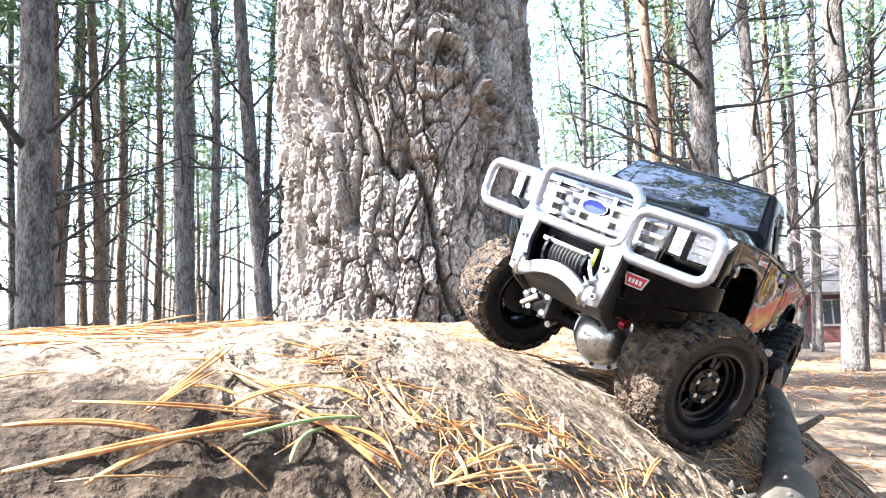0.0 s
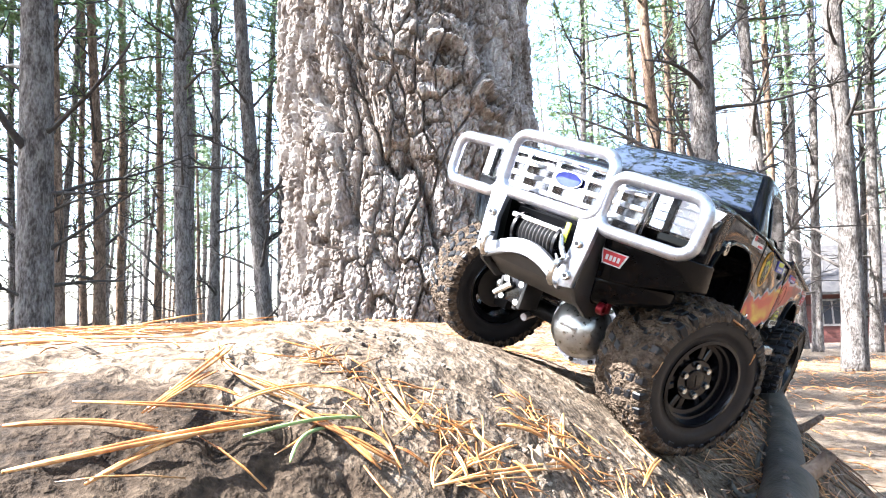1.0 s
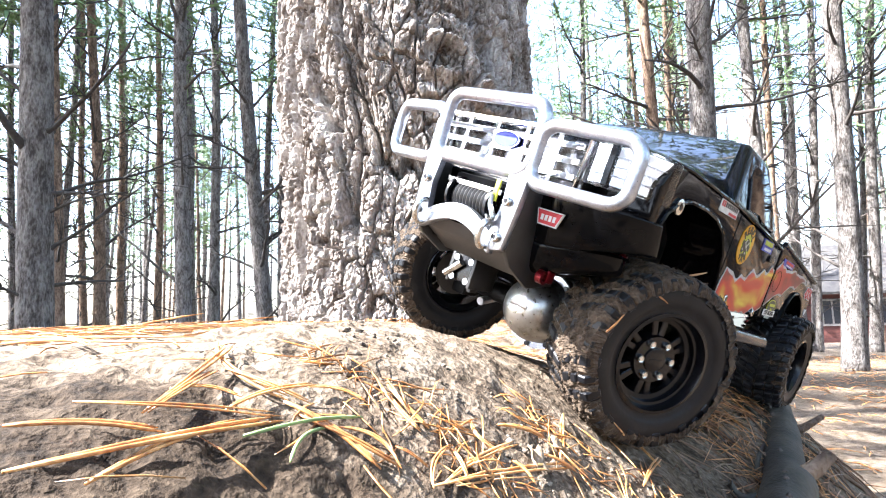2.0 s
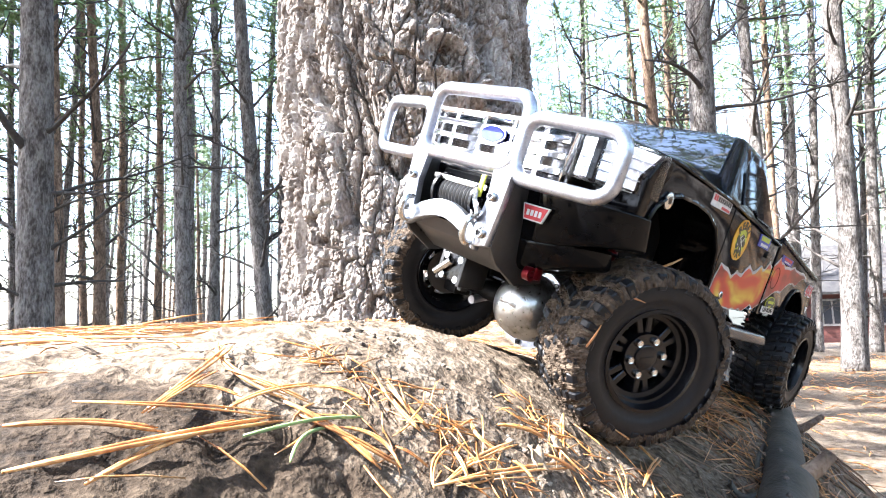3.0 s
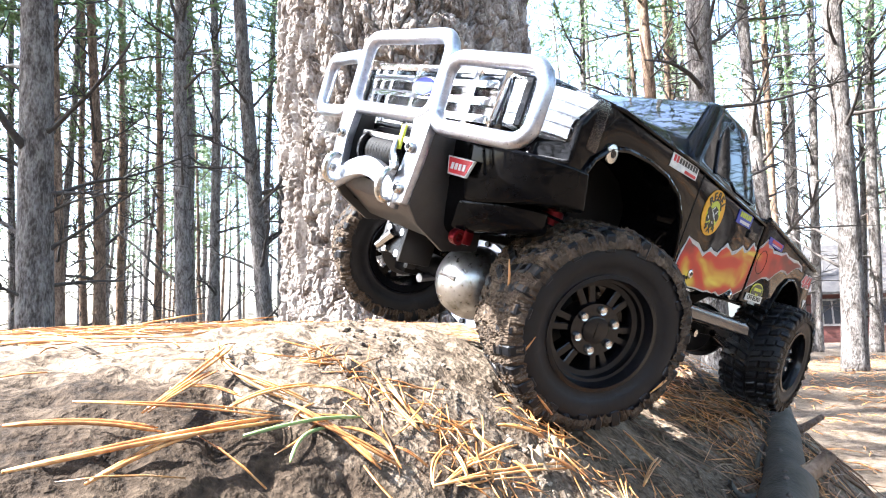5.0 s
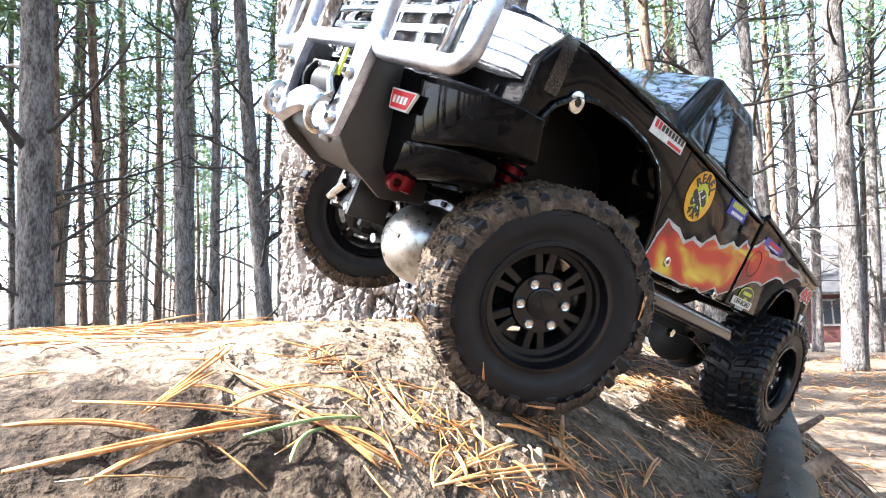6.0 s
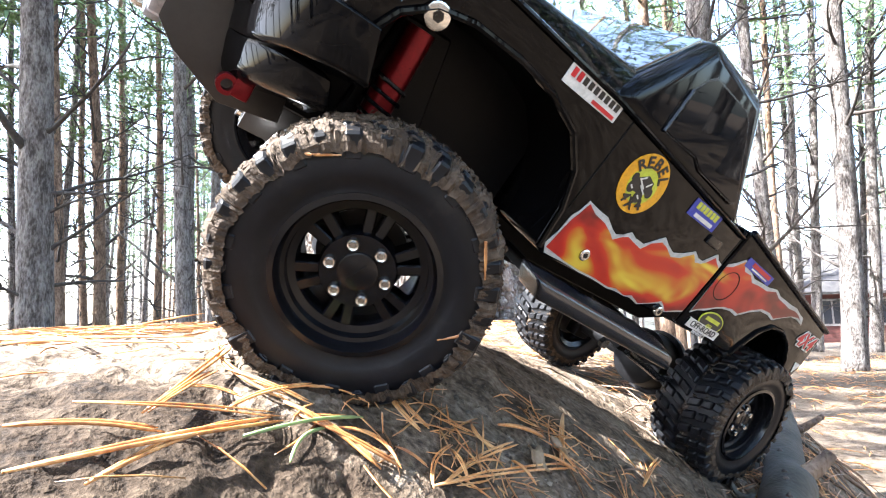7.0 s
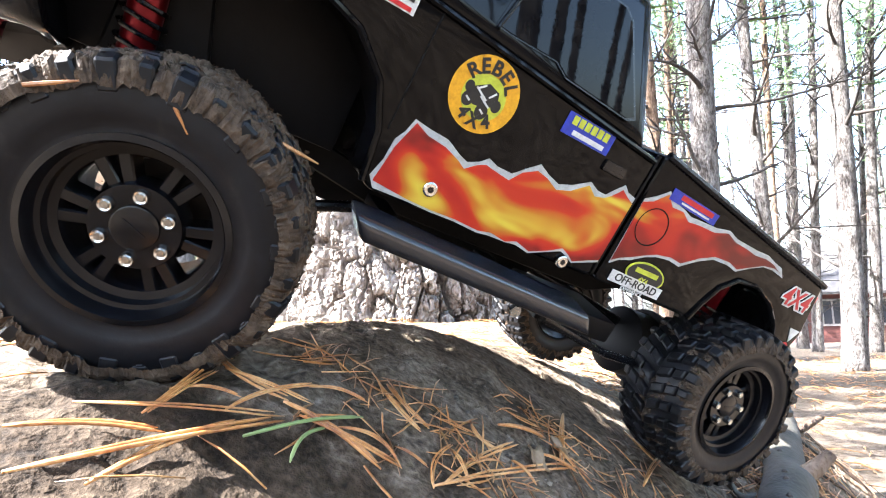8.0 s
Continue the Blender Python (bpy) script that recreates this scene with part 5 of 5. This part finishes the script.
# the tangle where the flank begins
TANGLE = [
    (-0.027, 0.224, -41, 0.028, -0.003, 0.90), (-0.024, 0.226, -37, 0.026, -0.003, 0.80), (-0.036, 0.187, -18, 0.025, 0.006, 0.80), (-0.005, 0.185, 84, 0.026, 0.003, 0.73),
    (0.064, 0.312, -99, 0.065, -0.001, 1.3), (0.022, 0.246, 26, 0.031, -0.001, 1.4), (-0.002, 0.189, 59, 0.060, 0.001, 1.0), (-0.005, 0.186, 44, 0.094, -0.001, 0.94),
    (0.001, 0.209, -52, 0.015, 0.000, 0.76), (0.025, 0.226, -30, 0.013, -0.000, 0.85), (0.010, 0.235, -35, 0.018, -0.007, 0.73), (0.114, 0.368, -56, 0.035, -0.002, 1.1),
    (0.039, 0.245, 8, 0.022, -0.001, 0.94), (-0.018, 0.193, -9, 0.013, -0.002, 0.51), (0.098, 0.289, 60, 0.079, 0.000, 1.2)]


def build_long_needles():
    for x, y, heading, length, bow, thick in LONG_NEEDLES + TANGLE:
        thing = tagged(new("pine_needle"), "long dry orange pine needle pair lying on sand", "pine needle", group="long needles in the foreground")
        p, n = slope_frame(x, y)
        for s, grow in ((0.0, 1.0), (0.03, 0.95)):
            h = Heap()
            h.add(needle_shape(p, n, radians(heading) + s, length * grow, bow + s * 0.03, 0.0015, thick * 0.00052, 9, 6))
            part("blade", h.mesh("blade", NEEDLE), None, thing)
    for x, y, heading, length in ((-0.059, 0.163, 51, 0.047), (-0.040, 0.183, -94, 0.023)):
        p, n = slope_frame(x, y)
        h = Heap()
        h.add(needle_shape(p, n, radians(heading), length, -0.002, 0.002, 0.00062, 8, 6))
        tagged(new("green_needle", h.mesh("green_needle", NEEDLE_GREEN)), "fresh green pine needle fallen on the sand", "pine needle")
    # dry stalks standing off the crest
    for x, y, heading, length, lift in ((-0.307, 0.535, 25, 0.14, 0.014), (-0.36, 0.58, 8, 0.12, 0.006), (-0.34, 0.56, 35, 0.09, 0.018)):
        p, n = slope_frame(x, y)
        h = Heap()
        f = Vector((math.cos(radians(heading)), math.sin(radians(heading)), 0))
        h.add(sweep([p + f * length * a + Vector((0, 0, 0.002 + lift * a ** 0.7)) for a in (0, 0.2, 0.4, 0.6, 0.8, 1.0)], [0.0011, 0.0011, 0.001, 0.001, 0.0008, 0.0004], 5))
        tagged(new("dry_stalk", h.mesh("dry_stalk", NEEDLE)), "pale dry grass stalk lying across the crest", "grass stalk", group="dry stalks on the crest")


CRUMB = surf("soil_crumb", [(0.3, (0.040, 0.031, 0.023)), (0.55, (0.090, 0.071, 0.053)), (0.75, (0.160, 0.132, 0.104))], scale=60, rough=(0.85, 1.0), bump=0.5, vary=0.5, island=True, spec=0.2)


def build_clods():
    """Crumbs of soil, too many to count."""
    rnd = random.Random(5)
    heap = Heap()
    ico = bmesh.new()
    bmesh.ops.create_icosphere(ico, subdivisions=1, radius=1.0)
    base = [v.co.copy() for v in ico.verts]
    tri = [tuple(v.index for v in f.verts) for f in ico.faces]
    ico.free()
    for _ in range(9000):
        x, y = rnd.uniform(-0.5, 0.55), rnd.uniform(0.10, 0.85)
        if rnd.random() < 0.5:
            x, y = rnd.gauss(0.10, 0.14), rnd.gauss(0.36, 0.13)
        if y < 0.21 or fbm(x * 12, y * 12, 2, 410) < 0.36:
            continue
        z = float(ground_z(x, y))
        r = 0.0005 + 0.0020 * rnd.random() ** 5
        c = Vector((x, y, z + r * 0.2))
        heap.add(([c + Vector((b.x * rnd.uniform(0.7, 1.3), b.y * rnd.uniform(0.7, 1.3), b.z * rnd.uniform(0.5, 0.9))) * r for b in base], tri))
    tagged(new("soil_crumbs", heap.mesh("soil_crumbs", CRUMB, False)), "loose grey-brown soil crumbs on the slope", "soil", kind="stuff")


def build_log():
    a, b = Vector((0.352, 0.620, 0.493)), Vector((0.196, 0.325, 0.455))
    thing = tagged(new("fallen_branch"), "thick grey weathered branch lying on the slope with side stubs", "fallen branch")
    n, sides = 34, 22
    verts, faces = [], []
    d = (b - a).normalized()
    u = d.orthogonal().normalized()
    w = d.cross(u)
    for i in range(n):
        s = i / (n - 1)
        c = a.lerp(b, s) + Vector((0.006 * math.sin(s * 5), 0, 0.004 * math.sin(s * 7 + 1)))
        for k in range(sides):
            t = 2 * math.pi * k / sides
            r = 0.0165 - 0.0015 * s + 0.0045 * (float(fbm(s * 9, t * 1.5, 3, 71)) - 0.5) + 0.007 * math.exp(-((s - 0.68) / 0.05) ** 2) * (1 + math.cos(t - 2.2)) * 0.5
            verts.append(c + (u * math.cos(t) + w * math.sin(t)) * r)
    for i in range(n - 1):
        for k in range(sides):
            j = (k + 1) % sides
            faces.append((i * sides + k, i * sides + j, (i + 1) * sides + j, (i + 1) * sides + k))
    part("stem", raw_mesh("stem", verts, faces, LOG, True), None, thing)
    for end, m in ((0, CUTWOOD), (n - 1, CUTWOOD)):
        ring = verts[end * sides:(end + 1) * sides]
        part("cut_end", raw_mesh("cut_end", ring, [tuple(range(sides))], m), None, thing)
    for s, way, ln, r in ((0.36, (0.9, 0.35, 0.12), 0.045, 0.0035), (0.68, (0.85, 0.1, 0.35), 0.022, 0.006), (0.06, (0.45, 0.2, 0.7), 0.022, 0.005)):
        p = a.lerp(b, s)
        q = Vector(way).normalized()
        v, f = sweep([p, p + q * (0.018 + ln * 0.5), p + q * (0.02 + ln) + Vector((0, 0, 0.004))], [r * 1.3, r, r * 0.75], 9)
        part("side_stub", raw_mesh("side_stub", v, f, BARK_RED, True), None, thing)
    for i in range(7):
        t = random.Random(i)
        p = a.lerp(b, t.uniform(0.2, 0.9)) + Vector((0, 0, 0.021)) + Vector((-0.006, -0.008, 0)) * t.random()
        v, f = sweep([p, p + Vector((0.0, 0.0, 0.002))], [0.0022, 0.0008], 7)
        part("knot", raw_mesh("knot", v, f, TWIG, True), None, thing)


def build_scraps():
    """Loose bark scraps, chips and twigs round the log."""
    rnd = random.Random(9)
    for x, y, size, label, m in ((0.035, 0.240, 0.006, "curled pale bark scrap among the needles", CUTWOOD), (0.196, 0.392, 0.014, "broken chip of grey bark", LOG),
                                 (0.222, 0.372, 0.02, "splintered grey piece of wood", LOG), (0.05, 0.262, 0.006, "curled pale bark scrap among the needles", CUTWOOD)):
        p, n = slope_frame(x, y)
        bm = bmesh.new()
        bmesh.ops.create_grid(bm, x_segments=6, y_segments=4, size=1.0)
        for v in bm.verts:
            cx, cy = v.co.x, v.co.y
            v.co = Vector((cx * size * (1 + 0.25 * math.sin(cy * 5)), cy * size * 0.55, size * (0.35 * cy * cy + 0.15 * math.sin(cx * 3)) + 0.002))
        ext = bmesh.ops.extrude_face_region(bm, geom=list(bm.faces))
        bmesh.ops.translate(bm, vec=(0, 0, size * 0.14), verts=[g for g in ext["geom"] if isinstance(g, bmesh.types.BMVert)])
        bmesh.ops.recalc_face_normals(bm, faces=bm.faces)
        ob = new("bark_scrap", link_mesh("bark_scrap", bm, m, True))
        ob.matrix_basis = Matrix.Translation(p) @ n.to_track_quat("Z", "Y").to_matrix().to_4x4() @ pose(0, 0, 0, rnd.uniform(-12, 12), rnd.uniform(-12, 12), rnd.uniform(0, 360))
        tagged(ob, label, "bark scrap")
    heap = Heap()
    for _ in range(240):
        x, y = rnd.gauss(0.30, 0.07), rnd.gauss(0.50, 0.11)
        if rnd.random() < 0.3:
            x, y = rnd.gauss(0.20, 0.05), rnd.gauss(0.42, 0.05)
        if rnd.random() < 0.25:
            x, y = rnd.uniform(0.3, 0.6), rnd.uniform(0.35, 0.8)
        p, n = slope_frame(x, y)
        a = rnd.uniform(0, 6.28)
        f = Vector((math.cos(a), math.sin(a), rnd.uniform(-0.1, 0.4)))
        ln = rnd.uniform(0.02, 0.08)
        e = p + f * ln
        e.z = float(ground_z(e.x, e.y)) + rnd.random() ** 2 * 0.012
        heap.add(sweep([p, p.lerp(e, 0.5) + Vector((0, 0, 0.003)), e], [0.0007, 0.0006, 0.0003], 4))
    tagged(new("twig_litter", heap.mesh("twig_litter", BARK_RED)), "tangle of dry stems and needles round the fallen branch", "twigs", kind="stuff")
    for k in range(14):
        x, y = rnd.gauss(0.31, 0.07), rnd.gauss(0.48, 0.09)
        p, n = slope_frame(x, y)
        a = rnd.uniform(-1.2, 2.6)
        f = Vector((math.cos(a), math.sin(a), rnd.uniform(0.0, 0.35)))
        ln = rnd.uniform(0.05, 0.11)
        e = p + f * ln
        e.z = float(ground_z(e.x, e.y)) + rnd.random() * 0.010
        v, f2 = sweep([p, p.lerp(e, 0.4) + Vector((0, 0, 0.005)), e], [0.0020, 0.0017, 0.0008], 6)
        tagged(new("twig", raw_mesh("twig", v, f2, BARK_RED if k % 3 == 0 else LOG, True)), "thin dead twig beside the fallen branch", "twig", group="twigs by the fallen branch")


build_needle_litter()
build_long_needles()
build_clods()
build_log()
build_scraps()


# ---------------------------------------------------------------- the house beyond the wood
HOUSE_WALL = surf("dark_red_boards", [(0.3, (0.045, 0.012, 0.009)), (0.7, (0.095, 0.026, 0.019))], scale=4, stretch=(1, 1, 6), rough=(0.6, 0.9), bump=0.4, depth=0.02)
HOUSE_ROOF = surf("dark_roof_sheet", [(0.3, (0.02, 0.018, 0.017)), (0.7, (0.045, 0.040, 0.036))], scale=5, rough=(0.7, 0.9), bump=0.2, depth=0.01)
HOUSE_TRIM = surf("white_trim", [(0.3, (0.150, 0.140, 0.130)), (0.7, (0.220, 0.205, 0.190))], scale=6, rough=(0.5, 0.7), bump=0.1)
HOUSE_GLASS = surf("dark_pane", [(0.3, (0.02, 0.022, 0.026)), (0.7, (0.03, 0.033, 0.04))], scale=2, rough=(0.03, 0.08), bump=0)


def metres_block(x0, x1, y0, y1, z0, z1, bevel=0.01):
    return block(x0 * 1000, x1 * 1000, y0 * 1000, y1 * 1000, z0 * 1000, z1 * 1000, bevel * 1000, 1)


def build_house():
    x, y = 19.3, 26.5
    z = float(ground_z(x, y))
    h = tagged(new("house"), "dark red wooden house with a dark roof behind the trees", "house")
    h.matrix_basis = pose(x, y, z - 0.05, 0, 0, -12)
    part("wall", metres_block(-2.9, 2.9, -2.4, 2.4, 0, 2.5), HOUSE_WALL, h)
    gable = [(-2400, 2500), (2400, 2500), (0, 4400)]
    part("gable", prism(gable, -2900, 2900, "x", 5), HOUSE_WALL, h)
    for s in (1, -1):
        roof = [(s * 2900, 2280), (s * 2900, 2400), (0, 4700), (0, 4560)]
        part("roof", prism(roof, -3300, 3300, "x", 5), HOUSE_ROOF, h)
    for wx in (-1.7, 0.2, 1.9):
        win = part("window", metres_block(wx - 0.45, wx + 0.45, -2.46, -2.40, 0.9, 2.1), HOUSE_TRIM, h)
        for px in (-0.2, 0.2):
            part("pane", metres_block(wx + px - 0.16, wx + px + 0.16, -2.48, -2.45, 1.0, 2.0, 0.004), HOUSE_GLASS, win)
    part("window", metres_block(-2.96, -2.90, -0.5, 0.5, 0.9, 2.1), HOUSE_TRIM, h)
    part("chimney", metres_block(0.8, 1.3, 0.3, 0.8, 3.5, 5.2), HOUSE_WALL, h)


build_house()


# ---------------------------------------------------------------- what moves
def motions():
    walk(truck, [
        (0.0, pose(0.2248, 0.5943, 0.5767, -26.21, -1.32, -129.83)),
        (0.5, pose(0.2103, 0.5680, 0.5788, -25.53, -1.78, -129.74)),
        (1.0, pose(0.1984, 0.5504, 0.5804, -24.65, -2.87, -130.01)),
        (1.5, pose(0.1762, 0.5183, 0.5867, -22.87, -4.61, -132.47)),
        (3.0, pose(0.1622, 0.4994, 0.5902, -21.93, -4.93, -134.26)),
        (3.5, pose(0.1540, 0.4895, 0.5930, -21.25, -4.80, -135.06)),
        (4.0, pose(0.1469, 0.4814, 0.5944, -21.07, -5.22, -135.47)),
        (4.5, pose(0.1376, 0.4707, 0.5975, -21.22, -6.01, -136.11)),
        (6.0, pose(0.1007, 0.4256, 0.6094, -26.01, -10.75, -136.83)),
        (6.5, pose(0.0752, 0.3943, 0.6154, -34.74, -15.36, -136.77)),
        (7.0, pose(0.0520, 0.3716, 0.6205, -37.43, -18.16, -140.73)),
        (7.5, pose(0.0252, 0.3465, 0.6259, -35.55, -19.04, -145.53)),
        (8.0, pose(-0.0004, 0.3278, 0.6325, -30.46, -17.19, -150.56)),
    ])
    # time, turn of the wheels, steering of the front pair
    turns = [(0.0, 496, 27), (0.5, 458, 27), (1.0, 430, 27), (1.5, 376, 27), (3.0, 342, 27), (3.5, 326, 27), (4.0, 310, 26), (4.5, 293, 25), (5.25, 258, 26),
             (6.0, 223, 27), (6.5, 164, 27), (7.0, 111, 22), (7.5, 66, 15), (8.0, 24, 9)]
    hub = [(0.153, 0.0815, 0.0035)] * 6 + [(0.152, 0.0815, 0.0045), (0.1515, 0.0815, 0.0055), (0.150, 0.081, 0.0058), (0.149, 0.0805, 0.0058),
                                           (0.154, 0.0822, 0.004), (0.158, 0.086, 0.0032), (0.154, 0.0868, 0.0026), (0.1500, 0.0870, 0.0018)]
    for w, side, start in ((wheel_fl, 1, 0), (wheel_fr, -1, 17)):
        walk(w, [(t, pose(x, side * y, z if side > 0 else 0.0, 0, 0, -s) @ pose(0, side * 0.003, 0) @ pose(0, 0, 0, 0, start - a, 0)) for (t, a, s), (x, y, z) in zip(turns, hub)])
    # the rear axle droops on its far side as the nose climbs
    droop = [6, 6, 6, 7, 8, 8, 8, 8, 14, 20, 30, 33, 30, 25]
    rows = [(t, a, d * 0.001) for (t, a, _), d in zip(turns, droop)]
    for w, y, start in ((wheel_rl, 0.084, 31), (wheel_rr, -0.084, 48)):
        walk(w, [(t, pose(-0.155, 0, 0.001 - d / 2, math.degrees(d / 0.163), 0, 0) @ pose(0, y, 0, 0, start - a, 0)) for t, a, d in rows])
    walk(rear_axle, [(t, pose(-0.155, 0, 0.001 - d / 2, math.degrees(d / 0.163), 0, 0)) for t, a, d in rows])


motions()
